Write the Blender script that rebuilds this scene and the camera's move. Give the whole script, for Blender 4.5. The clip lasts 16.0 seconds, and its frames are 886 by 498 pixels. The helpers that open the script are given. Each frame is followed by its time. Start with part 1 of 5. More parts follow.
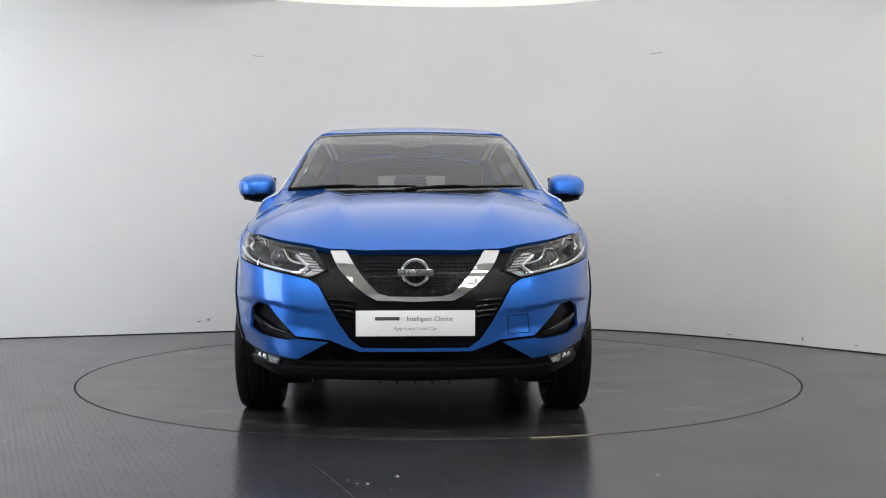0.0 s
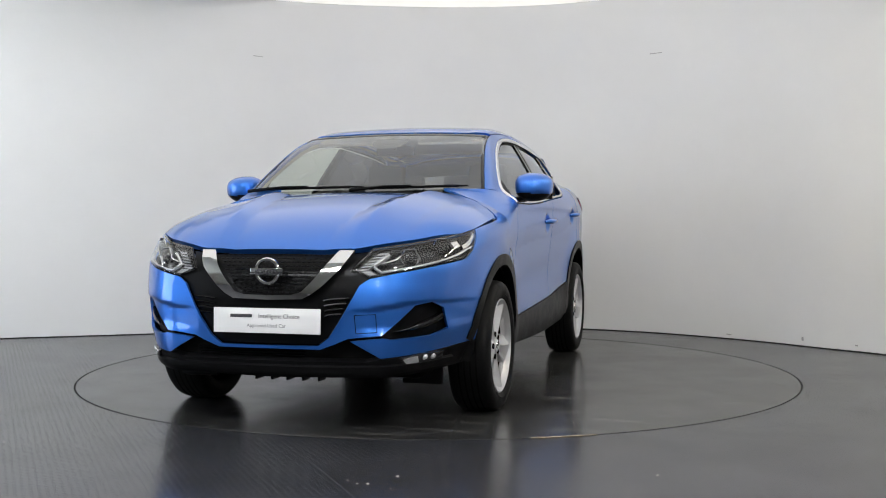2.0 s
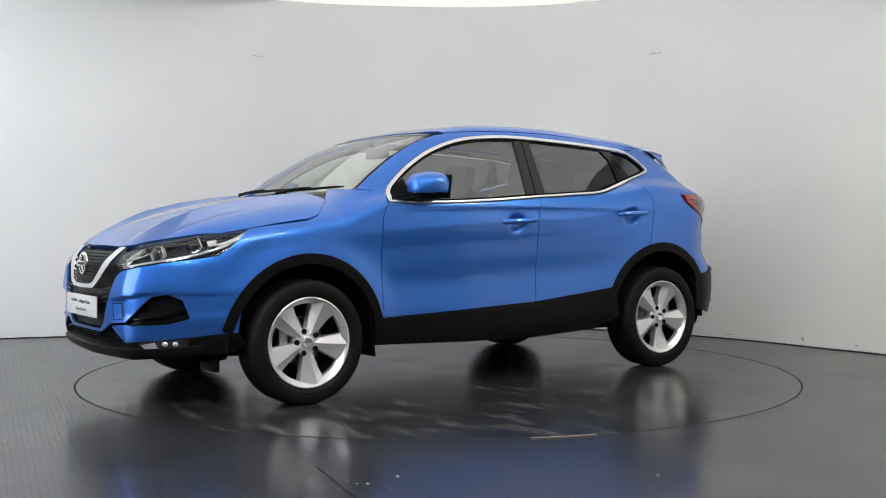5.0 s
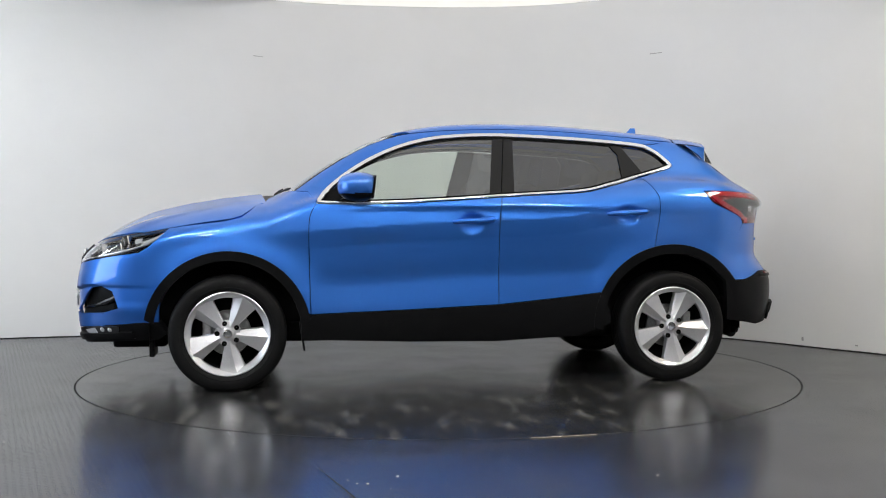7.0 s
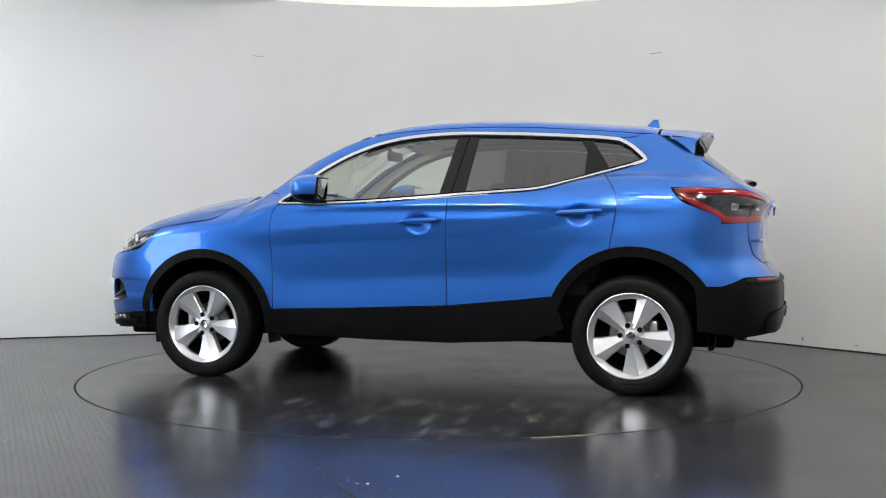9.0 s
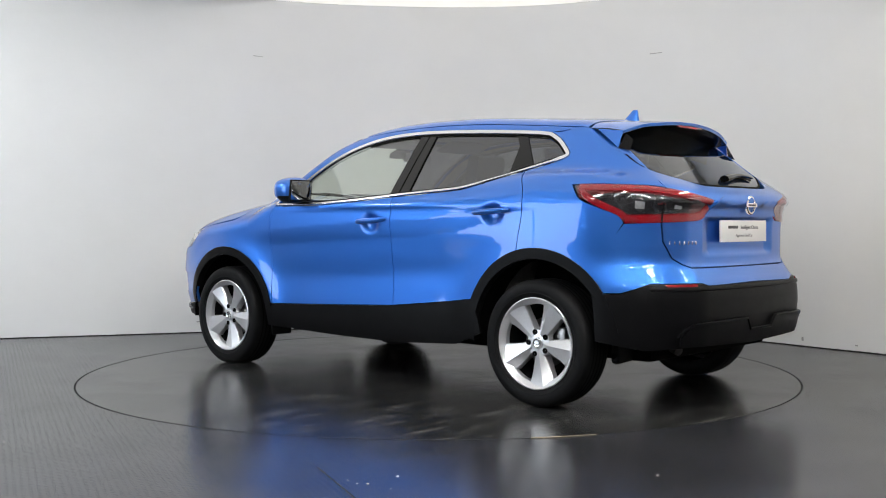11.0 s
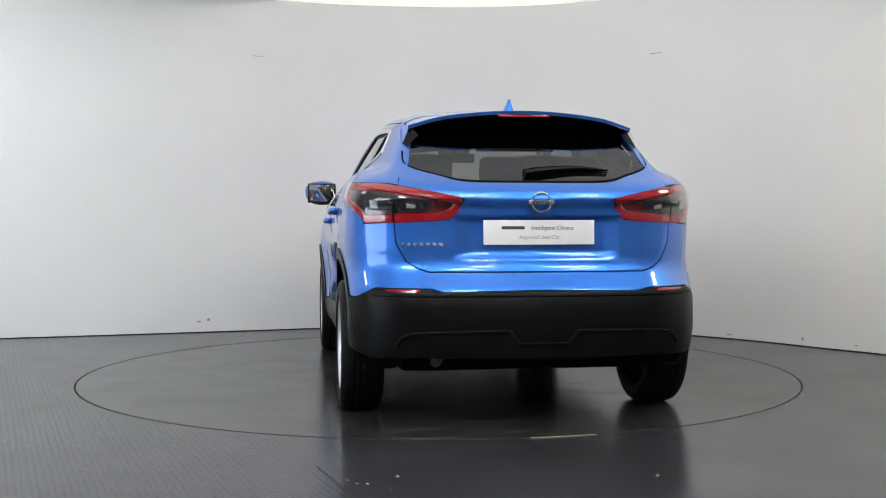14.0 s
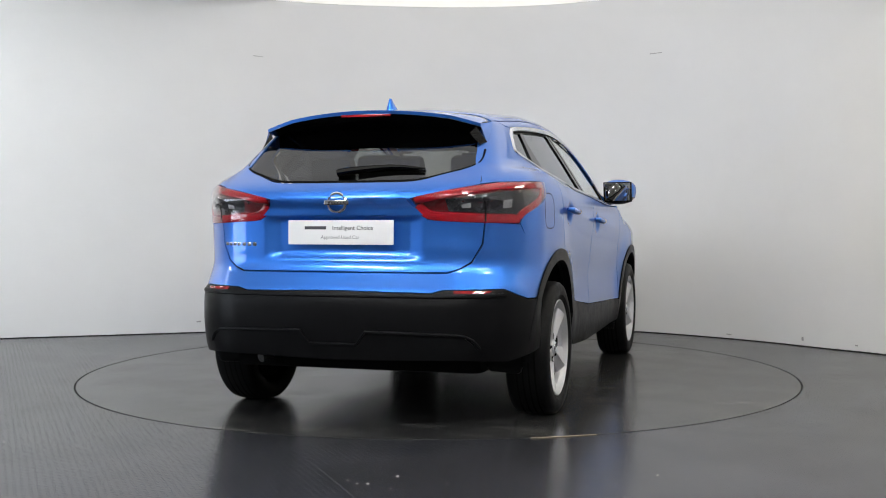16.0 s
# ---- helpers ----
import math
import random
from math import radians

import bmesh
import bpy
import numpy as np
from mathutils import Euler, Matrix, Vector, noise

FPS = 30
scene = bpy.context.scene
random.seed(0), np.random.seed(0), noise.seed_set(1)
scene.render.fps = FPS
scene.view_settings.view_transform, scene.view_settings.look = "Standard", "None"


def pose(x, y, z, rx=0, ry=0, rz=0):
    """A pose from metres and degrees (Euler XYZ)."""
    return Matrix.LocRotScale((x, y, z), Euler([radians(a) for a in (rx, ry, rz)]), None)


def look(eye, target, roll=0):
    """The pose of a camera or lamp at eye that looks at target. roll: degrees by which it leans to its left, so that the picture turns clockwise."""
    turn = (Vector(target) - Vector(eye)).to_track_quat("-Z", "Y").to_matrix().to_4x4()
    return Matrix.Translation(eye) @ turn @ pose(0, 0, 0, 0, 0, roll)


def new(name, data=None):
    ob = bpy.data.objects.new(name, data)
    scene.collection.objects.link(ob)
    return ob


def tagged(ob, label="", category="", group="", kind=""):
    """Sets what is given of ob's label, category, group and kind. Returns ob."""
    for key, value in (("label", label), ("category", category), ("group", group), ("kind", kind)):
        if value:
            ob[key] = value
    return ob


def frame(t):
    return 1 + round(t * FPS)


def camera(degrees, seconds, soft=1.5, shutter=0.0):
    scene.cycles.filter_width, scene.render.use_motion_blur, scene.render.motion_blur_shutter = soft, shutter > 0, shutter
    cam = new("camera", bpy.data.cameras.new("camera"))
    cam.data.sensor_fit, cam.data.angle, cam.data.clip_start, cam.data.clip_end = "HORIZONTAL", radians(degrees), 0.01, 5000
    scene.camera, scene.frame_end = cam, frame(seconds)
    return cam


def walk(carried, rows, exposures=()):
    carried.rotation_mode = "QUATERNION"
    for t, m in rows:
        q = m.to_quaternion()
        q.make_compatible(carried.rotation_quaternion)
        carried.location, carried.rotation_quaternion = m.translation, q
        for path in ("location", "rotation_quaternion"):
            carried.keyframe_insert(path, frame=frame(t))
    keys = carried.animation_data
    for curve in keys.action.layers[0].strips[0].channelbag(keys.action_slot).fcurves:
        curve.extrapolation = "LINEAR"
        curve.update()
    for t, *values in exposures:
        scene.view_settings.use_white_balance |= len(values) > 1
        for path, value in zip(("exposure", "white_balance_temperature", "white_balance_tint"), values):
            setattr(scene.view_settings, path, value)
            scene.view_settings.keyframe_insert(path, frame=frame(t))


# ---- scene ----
cam = camera(44.99, 16.0, soft=1.05)
walk(cam, [(t, pose(0, -6.958, 0.959, 90 - 1.377, 0.022, -0.228)) for t in (0.0, 16.0)])

# the turntable's turn in degrees, second by second
TURNS = [(0, -1.82), (0.5, 0.25), (1, 4.23), (1.5, 9.33), (2, 15.86), (2.5, 22.21), (3, 28.94), (3.5, 35.25),
         (4, 42), (4.5, 48.45), (5, 55.11), (5.5, 61.59), (6, 68.07), (6.5, 74.55), (7, 81.03), (7.5, 87.51),
         (8, 94.23), (8.5, 100.39), (9, 107.01), (9.5, 113.37), (10, 119.74), (10.5, 126.1), (11, 132.47), (11.5, 138.83),
         (12, 145.56), (12.5, 151.88), (13, 158.65), (13.5, 165.01), (14, 171.76), (14.5, 177.99), (15, 184.69), (15.5, 190.93),
         (16, 197.68)]

# ---- light: white ceiling fittings, added unseen fill lights, and what the studio's walls throw back ----
world = bpy.data.worlds.new("world")
scene.world = world
world.use_nodes = True
world.node_tree.nodes["Background"].inputs[0].default_value = (0.75, 0.8, 0.9, 1)
world.node_tree.nodes["Background"].inputs[1].default_value = 0.05
scene.view_settings.exposure = 0.0
TUBE_POWER, CEILING_POWER, SIDE_FILL_POWER, PANEL_POWER, WASH_POWER = 170.0, 0.71, 4.4, 39.0, 22.0


# ---- materials ----
def material(name, colour, rough=0.5, metal=0.0, coat=0.0, noise_size=0.0, noise_amount=0.0, bump_size=0.0, bump_depth=0.0, rough_vary=0.0, spec=0.5, ior=1.5):
    m = bpy.data.materials.new(name)
    m.use_nodes = True
    t = m.node_tree
    b = t.nodes["Principled BSDF"]
    b.inputs["Base Color"].default_value = (*colour, 1)
    b.inputs["Roughness"].default_value = rough
    b.inputs["Metallic"].default_value = metal
    b.inputs["Coat Weight"].default_value = coat
    b.inputs["Coat Roughness"].default_value = 0.02
    b.inputs["Specular IOR Level"].default_value = spec
    b.inputs["IOR"].default_value = ior
    co = t.nodes.new("ShaderNodeTexCoord")
    if noise_amount:
        n = t.nodes.new("ShaderNodeTexNoise")
        n.inputs["Scale"].default_value = 1 / noise_size
        n.inputs["Detail"].default_value = 8
        n.inputs["Roughness"].default_value = 0.65
        t.links.new(co.outputs["Object"], n.inputs["Vector"])
        r = t.nodes.new("ShaderNodeMapRange")
        r.inputs["From Min"].default_value, r.inputs["From Max"].default_value = 0.3, 0.7
        r.inputs["To Min"].default_value, r.inputs["To Max"].default_value = 1 - noise_amount, 1 + noise_amount
        t.links.new(n.outputs["Fac"], r.inputs["Value"])
        x = t.nodes.new("ShaderNodeMix")
        x.data_type, x.blend_type = "RGBA", "MULTIPLY"
        x.inputs["Factor"].default_value = 1
        x.inputs["A"].default_value = (*colour, 1)
        t.links.new(r.outputs["Result"], x.inputs["B"])
        t.links.new(x.outputs["Result"], b.inputs["Base Color"])
        if rough_vary:
            v = t.nodes.new("ShaderNodeMapRange")
            v.inputs["From Min"].default_value, v.inputs["From Max"].default_value = 0.3, 0.7
            v.inputs["To Min"].default_value, v.inputs["To Max"].default_value = max(rough - rough_vary, 0.02), rough + rough_vary
            t.links.new(n.outputs["Fac"], v.inputs["Value"])
            t.links.new(v.outputs["Result"], b.inputs["Roughness"])
    if bump_depth:
        n2 = t.nodes.new("ShaderNodeTexNoise")
        n2.inputs["Scale"].default_value = 1 / bump_size
        n2.inputs["Detail"].default_value = 3
        t.links.new(co.outputs["Object"], n2.inputs["Vector"])
        u = t.nodes.new("ShaderNodeBump")
        u.inputs["Distance"].default_value = bump_depth
        u.inputs["Strength"].default_value = 1
        t.links.new(n2.outputs["Fac"], u.inputs["Height"])
        t.links.new(u.outputs["Normal"], b.inputs["Normal"])
    return m


def glass(name, tint, gloss=1.0):
    """A thin pane: tinted see-through, with a mirror gloss that grows towards grazing."""
    m = bpy.data.materials.new(name)
    m.use_nodes = True
    t = m.node_tree
    t.nodes.clear()
    out = t.nodes.new("ShaderNodeOutputMaterial")
    mix = t.nodes.new("ShaderNodeMixShader")
    see = t.nodes.new("ShaderNodeBsdfTransparent")
    see.inputs[0].default_value = (*tint, 1)
    shine = t.nodes.new("ShaderNodeBsdfGlossy")
    shine.inputs["Roughness"].default_value = 0.01
    shine.inputs["Color"].default_value = (0.95, 0.97, 1.0, 1)
    f = t.nodes.new("ShaderNodeLayerWeight")
    f.inputs["Blend"].default_value = 0.5
    power = t.nodes.new("ShaderNodeMath")
    power.operation = "POWER"
    power.inputs[1].default_value = 4.5
    t.links.new(f.outputs["Facing"], power.inputs[0])
    g = t.nodes.new("ShaderNodeMath")
    g.operation, g.use_clamp = "MULTIPLY_ADD", True
    g.inputs[1].default_value, g.inputs[2].default_value = 0.9, 0.045 * gloss
    t.links.new(power.outputs[0], g.inputs[0])
    t.links.new(g.outputs[0], mix.inputs[0])
    t.links.new(see.outputs[0], mix.inputs[1])
    t.links.new(shine.outputs[0], mix.inputs[2])
    t.links.new(mix.outputs[0], out.inputs[0])
    return m


def glow(name, colour, strength):
    m = bpy.data.materials.new(name)
    m.use_nodes = True
    b = m.node_tree.nodes["Principled BSDF"]
    b.inputs["Base Color"].default_value = (0.8, 0.8, 0.8, 1)
    b.inputs["Emission Color"].default_value = (*colour, 1)
    b.inputs["Emission Strength"].default_value = strength
    return m


PAINT = material("metallic blue paint", (0.032, 0.178, 0.65), 0.40, 0.84, 1.0, 0.004, 0.05, 0.0012, 0.00003)
BLACK_PLASTIC = material("grained black plastic", (0.005, 0.005, 0.0055), 0.36, 0, 0, 0.08, 0.15, 0.002, 0.0002, 0.06, 0.10)
BLACK_GLOSS = material("gloss black plastic", (0.003, 0.003, 0.0035), 0.10, 0, 0.0, 0.2, 0.1, spec=0.4)
GRILLE_BLACK = material("black grille plastic", (0.004, 0.004, 0.0045), 0.30, 0, 0, 0.1, 0.2, spec=0.15)
DARK = material("matt black liner", (0.003, 0.003, 0.003), 0.85, 0, 0, 0.1, 0.3, spec=0.1)
CHROME = material("chrome", (0.86, 0.87, 0.88), 0.06, 1.0, 0, 0.1, 0.02)
SATIN = material("satin chrome", (0.82, 0.83, 0.85), 0.22, 1.0, 0, 0.1, 0.03)
ALLOY = material("silver painted alloy", (0.72, 0.72, 0.74), 0.30, 0.75, 0.5, 0.01, 0.04)
STEEL = material("brake steel", (0.42, 0.42, 0.42), 0.38, 1.0, 0, 0.02, 0.2)
EXHAUST_STEEL = material("dull exhaust steel", (0.10, 0.098, 0.095), 0.5, 1.0, 0, 0.02, 0.25)
RUBBER = material("tyre rubber", (0.006, 0.006, 0.0063), 0.52, 0, 0, 0.05, 0.2, 0.004, 0.0003, 0.08, 0.12)
RED = material("red lamp plastic", (0.27, 0.004, 0.010), 0.10, 0, 0.8, 0.05, 0.12)
DARK_RED = material("deep red lamp plastic", (0.10, 0.004, 0.006), 0.12, 0, 1.0, 0.05, 0.12)
SMOKE = material("smoked lamp plastic", (0.022, 0.022, 0.025), 0.12, 0.1, 0.6, 0.03, 0.3)
LAMP_GREY = material("lamp housing grey", (0.035, 0.035, 0.038), 0.22, 0.4, 0, 0.05, 0.2)
WHITE_LENS = material("clear lamp reflector", (0.75, 0.76, 0.78), 0.12, 0.7, 0.5, 0.01, 0.15)
PLATE = material("white plate acrylic", (0.80, 0.80, 0.80), 0.18, 0, 0.4, 0.2, 0.02)
INK = material("dark grey ink", (0.05, 0.05, 0.055), 0.4)
PALE_INK = material("mid grey ink", (0.22, 0.22, 0.23), 0.4)
CLOTH = material("charcoal seat cloth", (0.045, 0.044, 0.042), 0.85, 0, 0, 0.01, 0.25, 0.002, 0.0005)
DASH = material("dark dashboard plastic", (0.045, 0.044, 0.043), 0.6, 0, 0, 0.02, 0.2, 0.003, 0.0003)
LINING = material("pale grey headlining", (0.58, 0.56, 0.52), 0.9, 0, 0, 0.02, 0.08)
CLEAR = glass("clear lens", (0.97, 0.97, 0.97), 1.0)
SCREEN = glass("windscreen glass", (0.86, 0.89, 0.82), 3.2)
SIDE_GLASS = glass("green side glass", (0.84, 0.90, 0.84), 3.4)
REAR_TINT = glass("tinted rear glass", (0.26, 0.265, 0.26), 1.4)
PALE_LENS = material("ribbed pale lamp plastic", (0.42, 0.43, 0.45), 0.15, 0.5, 0.6, 0.01, 0.2)
PRIVACY = glass("privacy glass", (0.12, 0.12, 0.13), 2.8)
MIRROR = material("mirror", (0.9, 0.9, 0.9), 0.02, 1.0, 0, 0.2, 0.01)
GLARE = glow("light tube", (1.0, 0.98, 0.95), TUBE_POWER)
CEILING_GLOW = glow("luminous ceiling", (1.0, 0.96, 0.87), CEILING_POWER)
WARM_GLOW = glow("warm fill panel", (1.0, 0.90, 0.72), PANEL_POWER)
WASH_GLOW = glow("cool wall-wash fill", (0.90, 0.94, 1.0), WASH_POWER)
PANEL_GLOW = glow("cool fill panel", (0.93, 0.96, 1.0), PANEL_POWER)
SIDE_FILL = glow("cool side fill", (0.78, 0.88, 1.0), SIDE_FILL_POWER)
FITTING = material("white enamelled fitting", (0.75, 0.75, 0.74), 0.4, 0, 0, 0.1, 0.03)


def room_paint(name, colour):
    m = material(name, colour, 0.75, 0, 0, 0.9, 0.025, 0.02, 0.0006)
    return m


WALL = room_paint("white studio wall paint", (0.80, 0.795, 0.785))
CEILING = room_paint("cream ceiling paint", (0.78, 0.755, 0.66))
# the room's dimness towards the camera, put into the walls' grey
DIMMED_WALL = room_paint("dimmed unseen wall", (0.32, 0.32, 0.33))


def floor_material(name, base, rough, studs, marks=0.0):
    m = bpy.data.materials.new(name)
    m.use_nodes = True
    t = m.node_tree
    b = t.nodes["Principled BSDF"]
    N, L = t.nodes.new, t.links.new
    co = N("ShaderNodeTexCoord")
    big = N("ShaderNodeTexNoise")
    big.inputs["Scale"].default_value, big.inputs["Detail"].default_value = 1.3, 6
    fine = N("ShaderNodeTexNoise")
    fine.inputs["Scale"].default_value, fine.inputs["Detail"].default_value = 55, 4
    scuff = N("ShaderNodeTexNoise")
    scuff.inputs["Scale"].default_value, scuff.inputs["Detail"].default_value, scuff.inputs["Distortion"].default_value = 2.5, 3, 0.4
    for n in (big, fine, scuff):
        L(co.outputs["Object"], n.inputs["Vector"])
    ramp = N("ShaderNodeMapRange")
    ramp.inputs["From Min"].default_value, ramp.inputs["From Max"].default_value = 0.3, 0.7
    ramp.inputs["To Min"].default_value, ramp.inputs["To Max"].default_value = 0.84, 1.16
    L(big.outputs["Fac"], ramp.inputs["Value"])
    ramp2 = N("ShaderNodeMapRange")
    ramp2.inputs["To Min"].default_value, ramp2.inputs["To Max"].default_value = 0.85, 1.15
    L(fine.outputs["Fac"], ramp2.inputs["Value"])
    mul = N("ShaderNodeMath")
    mul.operation = "MULTIPLY"
    L(ramp.outputs["Result"], mul.inputs[0])
    L(ramp2.outputs["Result"], mul.inputs[1])
    mix = N("ShaderNodeMix")
    mix.data_type, mix.blend_type = "RGBA", "MULTIPLY"
    mix.inputs["Factor"].default_value = 1
    mix.inputs["A"].default_value = (*base, 1)
    L(mul.outputs[0], mix.inputs["B"])
    tone = mix.outputs["Result"]
    if marks:
        # dried splashes and dragged scuffs
        stretch = N("ShaderNodeMapping")
        stretch.inputs["Scale"].default_value = (1.6, 6.5, 1)
        stretch.inputs["Rotation"].default_value = (0, 0, radians(12))
        L(co.outputs["Object"], stretch.inputs["Vector"])
        smear = N("ShaderNodeTexNoise")
        smear.inputs["Scale"].default_value, smear.inputs["Detail"].default_value, smear.inputs["Roughness"].default_value = 1.6, 7, 0.68
        L(stretch.outputs["Vector"], smear.inputs["Vector"])
        sel = N("ShaderNodeMapRange")
        sel.inputs["From Min"].default_value, sel.inputs["From Max"].default_value = 0.52, 0.70
        sel.inputs["To Max"].default_value = marks
        L(smear.outputs["Fac"], sel.inputs["Value"])
        over = N("ShaderNodeMix")
        over.data_type = "RGBA"
        L(sel.outputs["Result"], over.inputs["Factor"])
        L(tone, over.inputs["A"])
        over.inputs["B"].default_value = (0.20, 0.195, 0.18, 1)
        tone = over.outputs["Result"]
    L(tone, b.inputs["Base Color"])
    r = N("ShaderNodeMapRange")
    r.inputs["From Min"].default_value, r.inputs["From Max"].default_value = 0.32, 0.68
    r.inputs["To Min"].default_value, r.inputs["To Max"].default_value = rough - 0.02, rough + 0.03
    L(scuff.outputs["Fac"], r.inputs["Value"])
    L(r.outputs["Result"], b.inputs["Roughness"])
    b.inputs["Specular IOR Level"].default_value = 0.34
    height = N("ShaderNodeMath")
    height.operation = "MULTIPLY"
    height.inputs[1].default_value = 0.00006 if studs else 0.0
    L(fine.outputs["Fac"], height.inputs[0])
    last = height.outputs[0]
    if studs:
        turn = N("ShaderNodeMapping")
        turn.inputs["Rotation"].default_value = (0, 0, radians(22))
        turn.inputs["Scale"].default_value = (165, 165, 1)
        L(co.outputs["Object"], turn.inputs["Vector"])
        split = N("ShaderNodeSeparateXYZ")
        L(turn.outputs["Vector"], split.inputs[0])
        waves = []
        for axis in "XY":
            s = N("ShaderNodeMath")
            s.operation = "SINE"
            L(split.outputs[axis], s.inputs[0])
            waves.append(s)
        prod = N("ShaderNodeMath")
        prod.operation = "MULTIPLY"
        L(waves[0].outputs[0], prod.inputs[0])
        L(waves[1].outputs[0], prod.inputs[1])
        cut = N("ShaderNodeMapRange")
        cut.inputs["From Min"].default_value, cut.inputs["From Max"].default_value = 0.25, 0.55
        cut.inputs["To Max"].default_value = studs
        L(prod.outputs[0], cut.inputs["Value"])
        add = N("ShaderNodeMath")
        L(cut.outputs["Result"], add.inputs[0])
        L(last, add.inputs[1])
        last = add.outputs[0]
    bp = N("ShaderNodeBump")
    bp.inputs["Distance"].default_value = 1.0
    L(last, bp.inputs["Height"])
    L(bp.outputs["Normal"], b.inputs["Normal"])
    return m


FLOOR_STUD = floor_material("studded grey vinyl", (0.028, 0.029, 0.034), 0.19, 0.0008)
FLOOR_PLAIN = floor_material("plain grey vinyl", (0.031, 0.031, 0.035), 0.21, 0.0)
DISC = floor_material("scuffed turntable vinyl", (0.023, 0.023, 0.0235), 0.20, 0.0, 0.75)
GROOVE = material("black groove", (0.01, 0.01, 0.01), 0.9)


# ---- building helpers ----
def part(name, bm, mat, parent=None, label="", smooth=True, angle=35):
    me = bpy.data.meshes.new(name)
    bmesh.ops.recalc_face_normals(bm, faces=bm.faces[:])
    for f in bm.faces:
        f.smooth = smooth
    lim = radians(angle)
    for e in bm.edges:
        if len(e.link_faces) == 2 and e.calc_face_angle(0) > lim:
            e.smooth = False
    bm.to_mesh(me)
    bm.free()
    me.materials.append(mat)
    ob = new(name, me)
    if parent:
        ob.parent = parent
    return tagged(ob, label) if label else ob


def rbox(size, centre=(0, 0, 0), bevel=0.0, turn=None, segments=2):
    bm = bmesh.new()
    bmesh.ops.create_cube(bm, size=1)
    bmesh.ops.scale(bm, vec=size, verts=bm.verts)
    if bevel:
        bmesh.ops.bevel(bm, geom=bm.edges[:], offset=bevel, segments=segments, affect="EDGES", profile=0.6)
    if turn:
        bmesh.ops.transform(bm, matrix=pose(0, 0, 0, *turn), verts=bm.verts)
    bmesh.ops.translate(bm, vec=centre, verts=bm.verts)
    return bm


def tube(points, radius, sides=10, caps=True, flat=1.0):
    """A round bar along points; radius: one number or one a point."""
    bm = bmesh.new()
    pts = [Vector(p) for p in points]
    rs = radius if hasattr(radius, "__len__") else [radius] * len(pts)
    rings = []
    for i, p in enumerate(pts):
        d = (pts[min(i + 1, len(pts) - 1)] - pts[max(i - 1, 0)]).normalized()
        up = Vector((0, 0, 1)) if abs(d.z) < 0.9 else Vector((1, 0, 0))
        a = d.cross(up).normalized()
        b = a.cross(d)
        rings.append([bm.verts.new(p + rs[i] * (math.cos(k) * a + flat * math.sin(k) * b)) for k in np.linspace(0, 2 * math.pi, sides, endpoint=False)])
    for r, q in zip(rings, rings[1:]):
        for k in range(sides):
            bm.faces.new((r[k], r[(k + 1) % sides], q[(k + 1) % sides], q[k]))
    if caps:
        bm.faces.new(rings[0])
        bm.faces.new(rings[-1][::-1])
    return bm


def revolve(profile, segments=64, axis="X", closed=False):
    """A turned part: profile of (radius, along)."""
    bm = bmesh.new()
    rings = []
    for k in range(segments):
        a = 2 * math.pi * k / segments
        ring = []
        for r, x in profile:
            v = (x, r * math.cos(a), r * math.sin(a)) if axis == "X" else (r * math.cos(a), r * math.sin(a), x) if axis == "Z" else (r * math.cos(a), x, r * math.sin(a))
            ring.append(bm.verts.new(v))
        rings.append(ring)
    n = len(profile)
    for k in range(segments):
        a, b = rings[k], rings[(k + 1) % segments]
        for i in range(n if closed else n - 1):
            j = (i + 1) % n
            bm.faces.new((a[i], a[j], b[j], b[i]))
    bmesh.ops.remove_doubles(bm, verts=bm.verts[:], dist=1e-6)
    return bm


def grid(points):
    """A sheet from rows of points."""
    bm = bmesh.new()
    rows = [[bm.verts.new(p) for p in row] for row in points]
    for a, b in zip(rows, rows[1:]):
        for i in range(len(a) - 1):
            bm.faces.new((a[i], a[i + 1], b[i + 1], b[i]))
    return bm


def curve(pts, n=6):
    """A smooth open line through pts."""
    pts = [np.array(p, float) for p in pts]
    out = []
    for i in range(len(pts) - 1):
        p0, p1, p2, p3 = pts[max(i - 1, 0)], pts[i], pts[i + 1], pts[min(i + 2, len(pts) - 1)]
        for t in np.linspace(0, 1, n, endpoint=False):
            out.append(0.5 * (2 * p1 + (p2 - p0) * t + (2 * p0 - 5 * p1 + 4 * p2 - p3) * t**2 + (3 * p1 - p0 - 3 * p2 + p3) * t**3))
    out.append(pts[-1])
    return [tuple(p) for p in out]


def arc(cy, cz, r, a0, a1, n=24):
    return [(cy + r * math.cos(radians(a)), cz + r * math.sin(radians(a))) for a in np.linspace(a0, a1, n)]


def both(half):
    """A symmetric outline from its half, which runs from the middle line out and back to it."""
    return list(half) + [(-a, b) for a, b in reversed(half) if abs(a) > 1e-6]


def inset(pts, d):
    p = np.array(pts, float)
    keep = np.linalg.norm(p - np.roll(p, 1, 0), axis=1) > 1e-5
    p = p[keep]
    area = 0.5 * np.sum(p[:, 0] * np.roll(p[:, 1], -1) - np.roll(p[:, 0], -1) * p[:, 1])
    e = np.roll(p, -1, 0) - p
    n = np.stack([-e[:, 1], e[:, 0]], 1) * np.sign(area)
    n /= np.linalg.norm(n, axis=1, keepdims=True)
    m = n + np.roll(n, 1, 0)
    m /= np.maximum(np.sum(m * n, 1, keepdims=True), 0.35)
    return p + m * d


